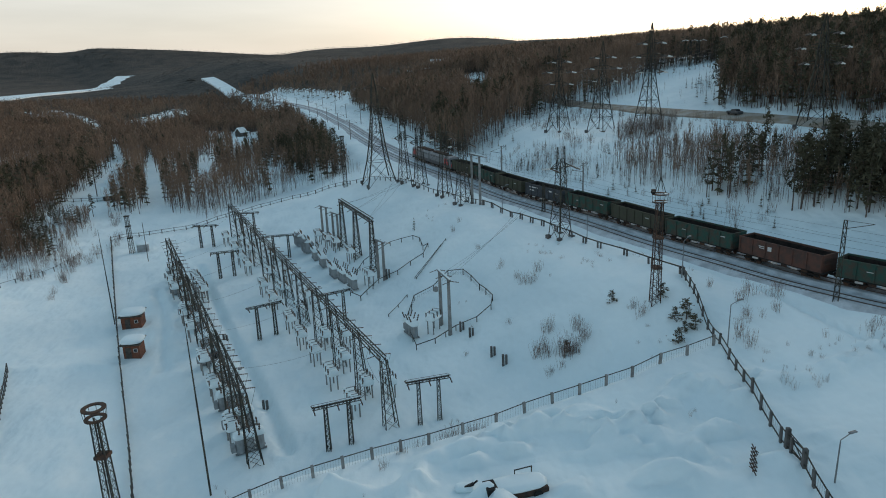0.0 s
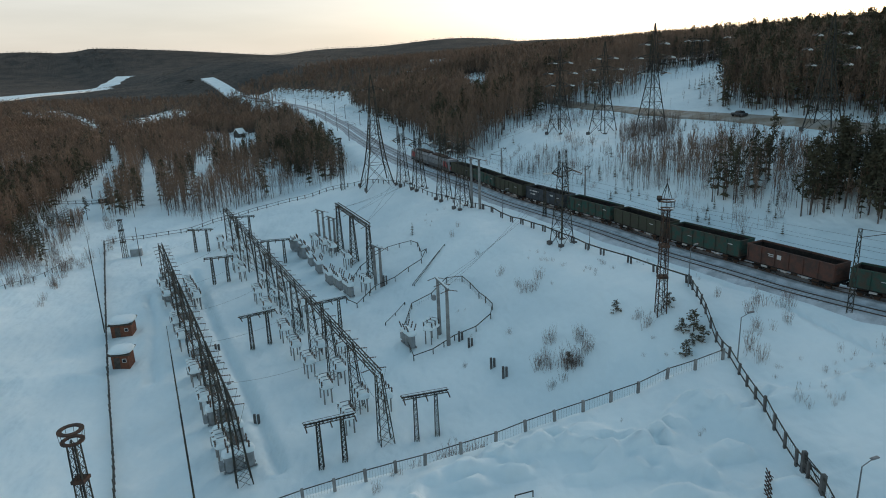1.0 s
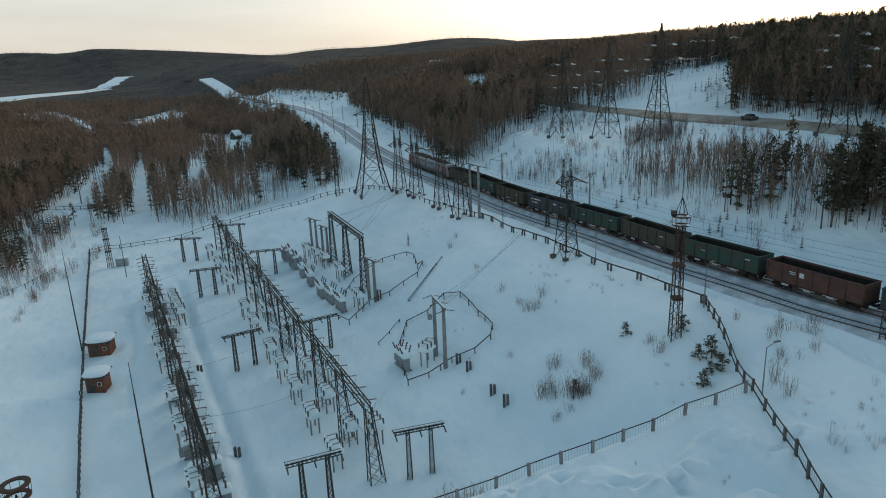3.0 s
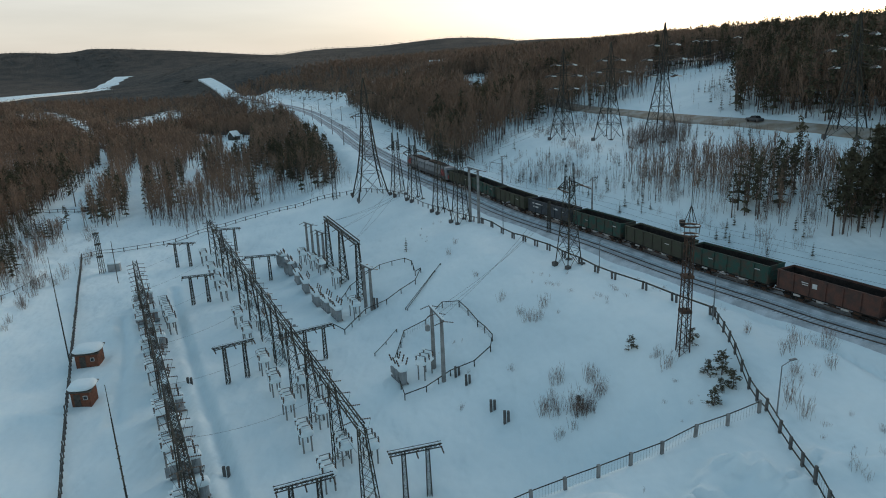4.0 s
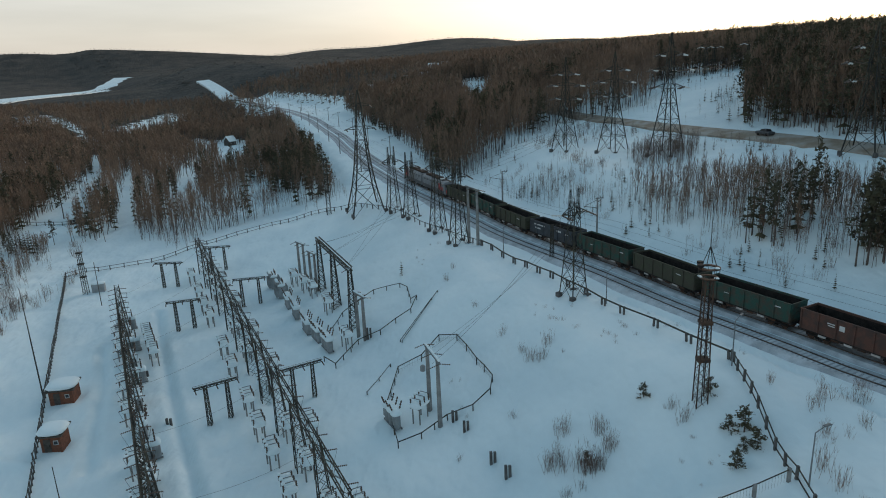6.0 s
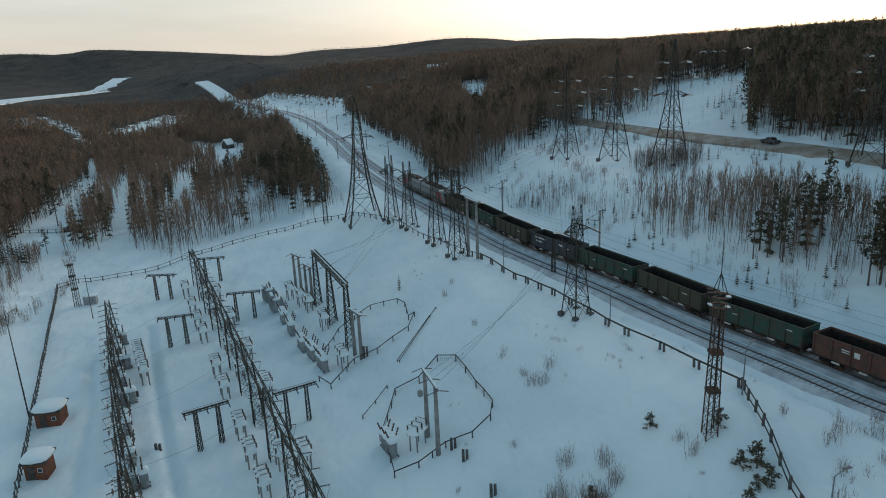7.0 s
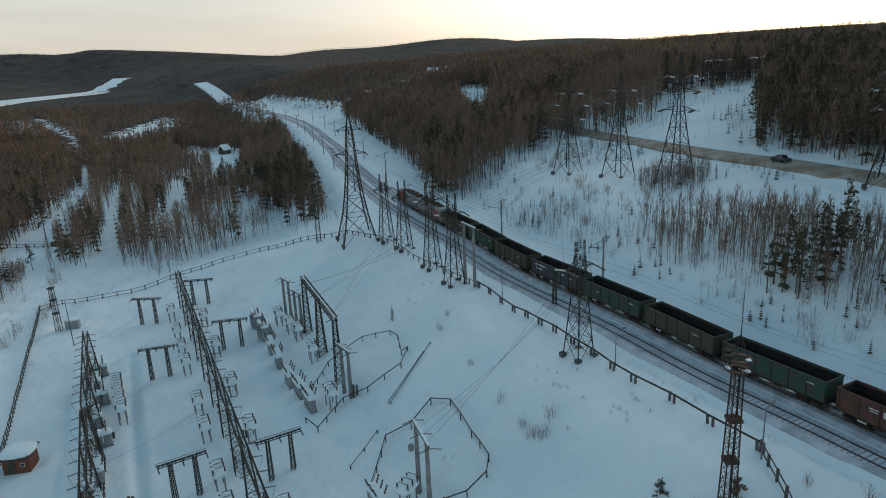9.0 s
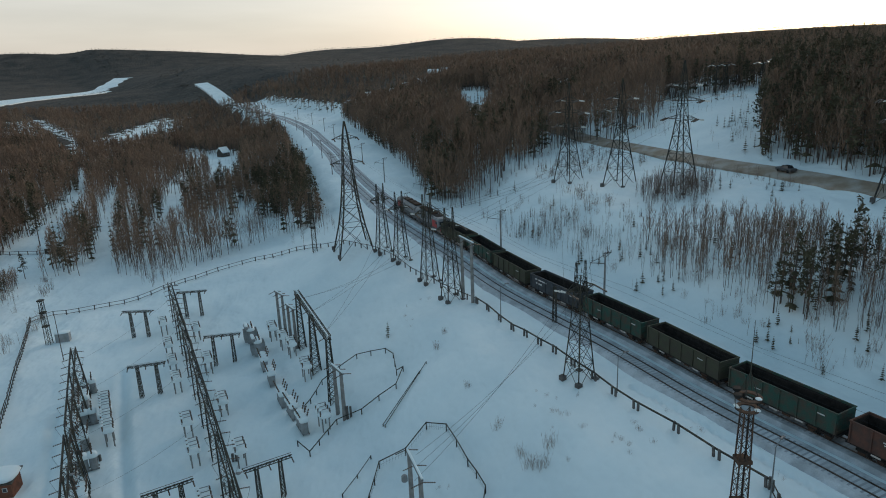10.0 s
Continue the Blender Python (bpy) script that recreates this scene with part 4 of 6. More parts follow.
def catenary_mast(far_side, h=8.6):
    m = thing("catenary_mast", pose(0, 0, 0), "grey concrete catenary mast with steel bracket arm", "catenary mast", "catenary masts")
    part("post", Build().bar((0, 0, -0.8), (0, 0, h), 0.42, 8, 0.26), CONCRETE, m)
    k = -1 if far_side else 1
    arm = Build().bar((0, 0, h - 1.9), (k * 3.1, 0, h - 1.2), 0.09).bar((0, 0, h - 0.4), (k * 3.0, 0, h - 1.2), 0.05).bar((k * 2.9, 0, h - 1.2), (k * 3.3, 0, h - 2.3), 0.05)
    part("bracket_arm", arm, STEEL, m)
    top = Build().bar((-k * 1.3, 0, h - 0.15), (k * 0.4, 0, h - 0.15), 0.09).bar((-k * 1.3, 0, h - 0.15), (0, 0, h - 0.9), 0.06)
    part("feeder_arm", top, STEEL, m)
    for j in range(2):
        part("insulator", Build().lathe([(0.03, 0), (0.08, 0.08), (0.03, 0.12), (0.08, 0.2), (0.03, 0.3)], (-k * (0.6 + 0.6 * j), 0, h - 0.1), 8), PORCELAIN, m)
    part("insulator", Build().bar((k * 2.5, 0, h - 1.35), (k * 2.9, 0, h - 1.25), 0.14, 8), PORCELAIN, m)
    return m


def lattice_mast_small(h):
    """Slim lattice railway mast."""
    m = thing("railway_lattice_mast", pose(0, 0, 0), "slim dark lattice railway mast standing in snow", "lattice mast", "lattice masts")
    b = Build()
    lattice(b, (0, 0, -0.6), 0.6, 0.34, h + 0.6, 9, 0.09, 0.055)
    part("mast", b, STEEL, m)
    part("arm", Build().bar((0, 0, h - 1.0), (2.9, 0, h - 0.2), 0.07).bar((0, 0, h), (2.9, 0, h - 0.2), 0.045), STEEL, m)
    return m


def lattice(b, base, w0, w1, h, panels, leg=0.12, brace=0.06, skew=(0, 0), cross=True):
    """Square lattice shaft of X-braced panels."""
    pts = []
    for i in range(panels + 1):
        t = i / panels
        w = (w0 + (w1 - w0) * t) / 2
        cx, cy, cz = base[0] + skew[0] * t, base[1] + skew[1] * t, base[2] + h * t
        pts.append([Vector((cx + sx * w, cy + sy * w, cz)) for sx, sy in ((-1, -1), (1, -1), (1, 1), (-1, 1))])
    for j in range(4):
        b.bar(pts[0][j], pts[-1][j], leg)
    for i in range(panels):
        for j in range(4):
            k = (j + 1) % 4
            if cross:
                b.bar(pts[i][j], pts[i + 1][k], brace, 3)
                b.bar(pts[i][k], pts[i + 1][j], brace, 3)
            else:
                b.bar(pts[i][j] if i % 2 else pts[i][k], pts[i + 1][k] if i % 2 else pts[i + 1][j], brace, 3)
    for i in range(1, panels + 1, 2):
        for j in range(4):
            b.bar(pts[i][j], pts[i][(j + 1) % 4], brace, 3)
    return pts


far_mast = catenary_mast(True)
far_places = []
for i, yy in enumerate((72, 131.5, 167.0, 212, 258, 306, 356, 406, 456, 510, 570)):
    p, n, h = track_frame(yy, 12.4 if i < 4 else 11.5)
    m = Matrix.Translation((p.x, p.y, 8.0)) @ Matrix.Rotation(math.atan2(n.y, n.x), 4, "Z")
    far_places.append(m)
    if i == 0:
        far_mast.matrix_basis = m
    else:
        copy_thing(far_mast, m)
near_mast = catenary_mast(False)
near_places = []
for i, yy in enumerate((236, 284, 330, 380, 430, 480, 540, 600)):
    p, n, h = track_frame(yy, -3.4)
    m = Matrix.Translation((p.x, p.y, 7.8)) @ Matrix.Rotation(math.atan2(n.y, n.x), 4, "Z")
    near_places.append(m)
    if i == 0:
        near_mast.matrix_basis = m
    else:
        copy_thing(near_mast, m)
lm = lattice_mast_small(6.2)
lm.matrix_basis = pose(20.3, 128.6, 7.9, 0, 0, -30)
big_mast = lattice_mast_small(10.2)
big_mast.matrix_basis = pose(47.0, 74.5, 8.0, 0, 0, -35)
for off, zc in ((NEAR_OFF, 6.0), (TRAIN_OFF, 6.0)):
    wires = thing("contact_line", pose(0, 0, 0), "thin contact wire and messenger cable over the track", "overhead wire", "railway overhead wires", "structure")
    pts, low = [], []
    for i in range(28):
        p, _, _ = track_frame(40 + 20 * i, off)
        pts.append((p.x, p.y, RAIL_Z + zc + 1.0 - (0.5 if i % 2 else 0)))
        low.append((p.x, p.y, RAIL_Z + zc))
    part("messenger_cable", Build().line(pts, 0.025, 3), WIRE, wires)
    part("contact_wire", Build().line(low, 0.022, 3), WIRE, wires)

# ---- switchyard ----
STRING = [(0.03, 0), (0.11, 0.06), (0.03, 0.10), (0.11, 0.18), (0.03, 0.22), (0.11, 0.30), (0.03, 0.34), (0.11, 0.42), (0.03, 0.5)]


def insulator_string(a, b, w=0.2, n=7, beads=6):
    """A string of discs from a to b."""
    a, b = Vector(a), Vector(b)
    bd = Build().bar(a, b, 0.05, 4)
    for i in range(beads):
        c, d = a.lerp(b, (i + 0.2) / beads), a.lerp(b, (i + 0.75) / beads)
        bd.bar(c, d, w, n, w * 0.5)
    return bd


def post_insulator(x, y, z, h=1.1, r=0.11):
    prof = [(r * 0.5, 0)]
    k = 5
    for i in range(k):
        prof += [(r, h * (i + 0.25) / k), (r * 0.55, h * (i + 0.6) / k)]
    prof.append((r * 0.6, h))
    return Build().lathe(prof, (x, y, z), 7)


def gantry_row(a, b, count, top, label, sides, ends_open=True):
    """Busbar gantry: lattice towers, leaning leg on one side, under one long lattice beam."""
    a, b = Vector(a), Vector(b)
    d = (b - a).normalized()
    n = Vector((d.y, -d.x, 0))
    g = thing("busbar_gantry", Matrix.Translation((a.x, a.y, ground_z(a.x, a.y))), label, "gantry", "switchyard gantries")
    org = Vector(g.matrix_basis.translation)
    up = Vector((0, 0, 1))
    for i in range(count):
        c = a.lerp(b, i / (count - 1))
        z = ground_z(c.x, c.y) - 0.3
        t = Build()
        # two upright legs and two legs raked out to the side
        foot = [c - d * 0.55 - n * 0.45, c + d * 0.55 - n * 0.45, c + d * 0.7 + n * 1.2, c - d * 0.7 + n * 1.2]
        head = [c - d * 0.32 - n * 0.35, c + d * 0.32 - n * 0.35, c + d * 0.32 + n * 0.35, c - d * 0.32 + n * 0.35]
        lv = 7
        rows = [[(foot[j].lerp(head[j], k / lv) + up * (z + (top - z) * k / lv)) - org for j in range(4)] for k in range(lv + 1)]
        for j in range(4):
            t.bar(rows[0][j], rows[-1][j], 0.105)
        for k in range(lv):
            for j in range(4):
                q = (j + 1) % 4
                t.bar(rows[k][j], rows[k + 1][q], 0.062, 3)
                if k % 2 == 0 or j % 2:
                    t.bar(rows[k][q], rows[k + 1][j], 0.062, 3)
        part("tower", t, STEEL, g)
    beam = Build()
    m = count * 6
    rows = []
    for k in range(m + 1):
        c = a.lerp(b, k / m)
        rows.append([c + n * sx * 0.36 + up * (top + sz) - org for sx, sz in ((-1, -0.28), (1, -0.28), (1, 0.28), (-1, 0.28))])
    for j in range(4):
        beam.bar(rows[0][j], rows[-1][j], 0.11)
    for k in range(m):
        for j in range(4):
            q = (j + 1) % 4
            beam.bar(rows[k][j] if k % 2 else rows[k][q], rows[k + 1][q] if k % 2 else rows[k + 1][j], 0.062, 3)
    part("beam", beam, STEEL, g)
    for i in range(count * 3 - 2):
        c = a.lerp(b, (i + 0.5) / (count * 3 - 2))
        for sd in sides:
            s0 = c + n * 0.4 * sd + up * (top - 0.1) - org
            s1 = s0 + n * sd * 1.15 + up * (-0.16)
            part("insulator_string", insulator_string(s0, s1, 0.19), PORCELAIN, g)
            # slack jumper down to the apparatus
            if i % 2 == 0:
                part("jumper_wire", Build().line(sag(s1, s0 + n * sd * -0.2 + up * -3.6, 0.25, 6), 0.03, 3), WIRE, g)
        if i % 3 == 1:
            s0 = c + up * (top - 0.3) - org
            part("insulator_string", insulator_string(s0, s0 - up * 1.0, 0.17), PORCELAIN, g)
    part("lamp_dish", Build().lathe([(0.05, 0), (0.28, 0.06), (0.22, 0.14), (0.05, 0.22)], tuple(a.lerp(b, 0.27) + n * 0.8 + up * (top + 0.3) - org), 10), STEEL_GREY, g)
    part("lamp_dish", Build().lathe([(0.05, 0), (0.28, 0.06), (0.22, 0.14), (0.05, 0.22)], tuple(a.lerp(b, 0.62) + n * 0.8 + up * (top + 0.3) - org), 10), STEEL_GREY, g)
    return g


R2A, R2B, R2TOP = (-7.5, 71.4), (-54.8, 168.5), 4.4
gantry_row((*R2A, 0), (*R2B, 0), 12, R2TOP, "long dark lattice busbar gantry with insulator strings over switchgear", (1, -1))
R1TOP = 3.8
for a, b, k in (((-22.5, 65.6), (-31.5, 83.3), 4), ((-32.0, 84.3), (-44.6, 109.0), 4), ((-45.6, 111.0), (-58.6, 136.8), 4)):
    gantry_row((*a, 0), (*b, 0), k, R1TOP, "dark lattice busbar gantry standing over snow-covered breakers", (1, -1))


def bus_portal(a, b, top, over=1.5):
    """Small portal: two slim lattice legs under a lattice crossbeam with hanging strings."""
    a, b = Vector((*a, 0)), Vector((*b, 0))
    d = (b - a).normalized()
    n = Vector((-d.y, d.x, 0))
    za = ground_z(a.x, a.y)
    g = thing("bus_portal", Matrix.Translation((a.x, a.y, za)), "small dark lattice portal with crossbeam and hanging insulator strings", "portal", "bus portals")
    org = Vector((a.x, a.y, za))
    up = Vector((0, 0, 1))
    for c in (a, b):
        z = ground_z(c.x, c.y) - 0.3
        t = Build()
        lattice(t, tuple(c + up * z - org), 0.52, 0.34, za + top - z, 9, 0.09, 0.06)
        part("leg", t, STEEL, g)
    beam = Build()
    p, q = a - d * over, b + d * over
    m = 12
    rows = [[p.lerp(q, k / m) + n * s + up * (za + top + h) - org for s, h in ((-0.24, 0), (0.24, 0), (0.24, 0.36), (-0.24, 0.36))] for k in range(m + 1)]
    for j in range(4):
        beam.bar(rows[0][j], rows[-1][j], 0.08)
    for k in range(m):
        for j in range(4):
            w = (j + 1) % 4
            beam.bar(rows[k][j] if k % 2 else rows[k][w], rows[k + 1][w] if k % 2 else rows[k + 1][j], 0.065, 3)
    part("crossbeam", beam, STEEL, g)
    for k in (0.02, 0.5, 0.98):
        for sd in (-1, 1):
            s0 = p.lerp(q, k) + n * 0.25 * sd + up * (za + top + 0.1) - org
            part("insulator_string", insulator_string(s0, s0 + n * sd * 0.95 - up * 0.3, 0.19), PORCELAIN, g)
    part("snow_ridge", Build().bar(p + up * (za + top + 0.40) - org, q + up * (za + top + 0.40) - org, 0.16, 5), SNOW_CAP, g, "thin ridge of snow")
    return g


for a, b in (((-14.1, 67.7), (-11.6, 68.7)), ((-3.6, 71.9), (-1.2, 72.6)), ((-30.6, 100.8), (-28.2, 102.3)), ((-47.9, 135.5), (-45.1, 136.3)),
             ((-38.5, 145.4), (-35.2, 146.0)), ((-61.0, 162.0), (-57.9, 162.0)), ((-19.7, 104.2), (-17.2, 105.7)), ((-52.5, 169.5), (-49.4, 169.9))):
    bus_portal(a, b, 5.6)


def snow_pad(b, c, s, rz=0.0):
    """Rounded cap of snow."""
    cx, cy, cz = c
    co, si = math.cos(rz), math.sin(rz)
    rings = []
    for k, h in ((1.0, 0.0), (1.06, 0.30), (0.92, 0.75), (0.6, 0.97), (0.12, 1.02)):
        ring = []
        for j in range(12):
            t = 2 * math.pi * j / 12
            px, py = math.copysign(abs(math.cos(t)) ** 0.6, math.cos(t)) * s[0] / 2 * k, math.copysign(abs(math.sin(t)) ** 0.6, math.sin(t)) * s[1] / 2 * k
            ring.append((cx + px * co - py * si, cy + px * si + py * co, cz + s[2] * h))
        rings.append(ring)
    return b.quad_tube(rings)


def disconnector(label="disconnector bench with porcelain posts under thick snow"):
    """Switch bench: two steel frames, row of porcelain posts, snow pad."""
    d = thing("disconnector", pose(0, 0, 0), label, "disconnector", "disconnectors")
    for x in (-0.95, 0.95):
        part("support_post", Build().bar((x, -0.5, -0.3), (x, -0.5, 2.1), 0.20, 6).bar((x, 0.5, -0.3), (x, 0.5, 2.1), 0.20, 6), CONCRETE, d)
    fr = Build()
    for y in (-0.55, 0.55):
        fr.bar((-1.3, y, 2.15), (1.3, y, 2.15), 0.14)
    for x in (-1.0, 0, 1.0):
        fr.bar((x, -0.8, 2.22), (x, 0.8, 2.22), 0.11)
    part("frame", fr, STEEL_GREY, d)
    for x in (-1.0, 0, 1.0):
        for y in (-0.7, 0.7):
            part("insulator", post_insulator(x, y, 2.28, 1.15, 0.13), PORCELAIN, d)
        part("snow_cap", snow_pad(Build(), (x, 0.7, 3.42), (0.42, 0.42, 0.24)), SNOW_CAP, d, smooth=True)
        part("switch_blade", Build().bar((x, -0.75, 3.46), (x, 0.75, 3.46), 0.07), STEEL_GREY, d)
        part("snow_cap", snow_pad(Build(), (x, 0.05 * x, 2.26), (0.86, 1.5, 0.82 + 0.12 * x)), SNOW_CAP, d, smooth=True)
    part("snow_cap", snow_pad(Build(), (0, 0, 2.22), (3.0, 1.75, 0.48)), SNOW_CAP, d, smooth=True)
    return d


def breaker(label="grey oil circuit breaker tank with brown bushings, topped with snow"):
    """Three-tank oil breaker with raked bushings."""
    d = thing("circuit_breaker", pose(0, 0, 0), label, "circuit breaker", "circuit breakers")
    for x in (-1.15, 0, 1.15):
        part("tank", Build().lathe([(0.46, -0.2), (0.52, 0.0), (0.52, 1.55), (0.44, 1.75), (0.2, 1.85)], (x, 0, 0.35), 14), TANK, d, smooth=False)
        for y in (-1, 1):
            b = Build()
            p0, p1 = Vector((x, y * 0.28, 2.1)), Vector((x, y * 0.85, 3.75))
            b.bar(p0, p1, 0.14, 7)
            for k in range(5):
                b.bar(p0.lerp(p1, (k + 0.3) / 5), p0.lerp(p1, (k + 0.8) / 5), 0.27, 8, 0.17)
            part("bushing", b, PORCELAIN, d)
        part("snow_cap", snow_pad(Build(), (x, 0, 2.10), (1.3, 1.35, 0.72)), SNOW_CAP, d, smooth=True)
    part("base_frame", Build().box((0, -0.42, 0.25), (3.6, 0.14, 0.2)).box((0, 0.42, 0.25), (3.6, 0.14, 0.2)), STEEL_GREY, d)
    part("drive_box", Build().box((1.95, 0, 1.0), (0.5, 0.7, 1.0), 0, 0.04), TANK, d, "grey drive cabinet")
    return d


def transformer():
    """Substation transformer with cooling tubes, conservator and bushings."""
    t = thing("power_transformer", pose(0, 0, 0), "grey power transformer with finned sides under thick snow", "transformer", "transformers")
    part("tank", Build().box((0, 0, 1.35), (3.0, 1.5, 2.5), 0, 0.08), TANK, t)
    for sy in (-1, 1):
        for i in range(7):
            part("cooling_fin", Build().box((-1.2 + i * 0.4, sy * 1.02, 1.35), (0.12, 0.5, 2.0), 0, 0.03), TANK, t)
    part("conservator", Build().quad_tube([[(x, 0.75 + r * math.cos(a), 3.15 + r * math.sin(a)) for a in [2 * math.pi * j / 12 for j in range(12)]] for x, r in ((-1.2, 0.3), (-1.15, 0.36), (1.15, 0.36), (1.2, 0.3))]), TANK, t)
    for i in range(3):
        part("bushing", post_insulator(-0.9 + 0.9 * i, -0.35, 2.6, 1.2, 0.14), PORCELAIN, t)
        part("bushing", post_insulator(-0.9 + 0.9 * i, 0.2, 2.6, 0.8, 0.11), PORCELAIN, t)
    part("snow_cap", snow_pad(Build(), (0, 0, 2.58), (3.2, 1.6, 0.5)), SNOW_CAP, t, smooth=True)
    part("snow_cap", snow_pad(Build(), (0, 0.75, 3.45), (2.4, 0.6, 0.3)), SNOW_CAP, t, smooth=True)
    part("valve_box", Build().box((1.75, 0.1, 0.9), (0.5, 0.6, 0.9), 0, 0.04), STEEL_GREY, t)
    return t


def set_down(make, cache, key, x, y, rz, lift=0.0):
    m = pose(x, y, ground_z(x, y) + lift, 0, 0, rz)
    if key in cache:
        return copy_thing(cache[key], m)
    cache[key] = make()
    cache[key].matrix_basis = m
    return cache[key]


cache = {}
row_dir = Vector((R2B[0] - R2A[0], R2B[1] - R2A[1], 0)).normalized()
row_n = Vector((row_dir.y, -row_dir.x, 0))
row_turn = math.degrees(math.atan2(row_dir.y, row_dir.x))
row_len = math.hypot(R2B[0] - R2A[0], R2B[1] - R2A[1])
for k in (5, 14, 22, 30, 37, 50, 58, 74, 82, 90, 103):
    p = Vector((*R2A, 0)) + row_dir * k - row_n * 2.6
    set_down(disconnector, cache, "bench", p.x, p.y, row_turn)
for k in (9, 18, 27, 42, 55, 66, 86, 98):
    p = Vector((*R2A, 0)) + row_dir * k + row_n * 0.55
    set_down(disconnector, cache, "bench", p.x, p.y, row_turn)
for k in (7, 25, 46, 61, 78, 95):
    p = Vector((*R2A, 0)) + row_dir * k + row_n * 3.0
    set_down(disconnector, cache, "bench", p.x, p.y, row_turn)
r1d = Vector((-58.6 + 22.5, 136.8 - 65.6, 0)).normalized()
r1n = Vector((r1d.y, -r1d.x, 0))
r1turn = math.degrees(math.atan2(r1d.y, r1d.x))
for k in (3, 9, 15, 24, 31, 38, 46, 55, 62, 69, 76, 81):
    p = Vector((-22.5, 65.6, 0)) + r1d * k + r1n * 0.5
    set_down(breaker, cache, "breaker", p.x, p.y, r1turn + (90 if k % 2 else 0))
for k in (6, 19, 28, 42, 51, 66, 73):
    p = Vector((-22.5, 65.6, 0)) + r1d * k - r1n * 0.9
    set_down(disconnector, cache, "bench", p.x, p.y, r1turn)
# separate apparatus line left of the long gantry
for x, y in ((-46.5, 121.5), (-48.3, 124.7), (-50.0, 127.9), (-51.6, 130.9)):
    set_down(disconnector, cache, "bench", x, y, row_turn)

# transformer bays beside the slope
for x, y, rz in ((-34.0, 153.0, 112), (-31.2, 147.5, 112)):
    set_down(transformer, cache, "transformer", x, y, rz)
for x, y, rz in ((-28.3, 140.6, 112), (-25.6, 134.6, 112), (-22.4, 128.2, 115), (-19.8, 123.6, 118), (-17.4, 119.2, 118)):
    set_down(breaker, cache, "breaker", x, y, rz)
for x, y, rz in ((-14.2, 119.0, 118), (-29.6, 152.6, 112), (-26.5, 148.2, 112), (-24.0, 143.8, 112), (-1.9, 95.6, 60), (-19.6, 134.4, 112)):
    set_down(disconnector, cache, "bench", x, y, rz)
set_down(breaker, cache, "breaker", -5.4, 95.4, 118)


def line_gantry():
    """Tall portal of three lattice legs under a lattice beam."""
    legs = [Vector((-22.5, 145.6, 0)), Vector((-18.2, 135.4, 0)), Vector((-13.8, 125.2, 0))]
    z0 = ground_z(-18.2, 135.4)
    g = thing("line_gantry", Matrix.Translation((legs[1].x, legs[1].y, z0)), "tall dark lattice line gantry with three legs", "gantry", "switchyard gantries")
    org = Vector((legs[1].x, legs[1].y, z0))
    top = 8.6
    turn = Matrix.Rotation(math.atan2(legs[2].y - legs[0].y, legs[2].x - legs[0].x), 3, "Z")
    for i, c in enumerate(legs):
        z = ground_z(c.x, c.y) - 0.3
        b = Build()
        lattice(b, (0, 0, 0), 1.5 if i == 1 else 1.25, 0.55, top - z, 11, 0.13, 0.08)
        b.v = [tuple(turn @ Vector(v) + c + Vector((0, 0, z)) - org) for v in b.v]
        part("leg", b, STEEL, g)
    d = (legs[2] - legs[0]).normalized()
    n = Vector((-d.y, d.x, 0))
    up = Vector((0, 0, 1))
    p, q, m = legs[0] - d * 0.5, legs[2] + d * 0.5, 26
    rows = [[p.lerp(q, k / m) + n * s + up * (top + h) - org for s, h in ((-0.4, 0), (0.4, 0), (0.4, 0.7), (-0.4, 0.7))] for k in range(m + 1)]
    beam = Build()
    for j in range(4):
        beam.bar(rows[0][j], rows[-1][j], 0.11)
    for k in range(m):
        for j in range(4):
            w = (j + 1) % 4
            beam.bar(rows[k][j], rows[k + 1][w], 0.08, 3)
            beam.bar(rows[k][w], rows[k + 1][j], 0.08, 3)
    part("beam", beam, STEEL, g)
    for k in (0.08, 0.25, 0.42, 0.6, 0.78, 0.95):
        s0 = p.lerp(q, k) + up * (top + 0.1) - org
        part("insulator_string", insulator_string(s0, s0 - n * 1.2 - up * 0.5, 0.2), PORCELAIN, g)
    part("snow_ridge", Build().bar(p + up * (top + 0.74) - org, q + up * (top + 0.74) - org, 0.2, 5), SNOW_CAP, g, "thin ridge of snow")
    return g


line_gantry()


def pole_pair(a, b, h):
    """Two round concrete poles joined by a snow-topped crossbar."""
    a, b = Vector((*a, 0)), Vector((*b, 0))
    za = ground_z(a.x, a.y)
    g = thing("twin_pole_portal", Matrix.Translation((a.x, a.y, za)), "pair of grey concrete poles joined by a snowy crossbar", "pole portal", "twin pole portals")
    org = Vector((a.x, a.y, za))
    d = (b - a).normalized()
    n = Vector((-d.y, d.x, 0))
    up = Vector((0, 0, 1))
    for c in (a, b):
        part("pole", Build().bar(c + up * (ground_z(c.x, c.y) - 0.4) - org, c + up * (za + h) - org, 0.64, 10, 0.46), CONCRETE, g)
    part("crossbar", Build().bar(a - d * 0.7 + up * (za + h) - org, b + d * 0.7 + up * (za + h) - org, 0.26), STEEL_GREY, g)
    part("snow_ridge", Build().bar(a - d * 0.7 + up * (za + h + 0.2) - org, b + d * 0.7 + up * (za + h + 0.2) - org, 0.26, 6), SNOW_CAP, g, "ridge of snow")
    for k in (-0.25, 0.5, 1.25):
        for sd in (-1, 1):
            s0 = a.lerp(b, k) + up * (za + h) - org
            part("insulator_string", insulator_string(s0, s0 + n * sd * 1.3 - up * 0.35, 0.18), PORCELAIN, g)
    return g


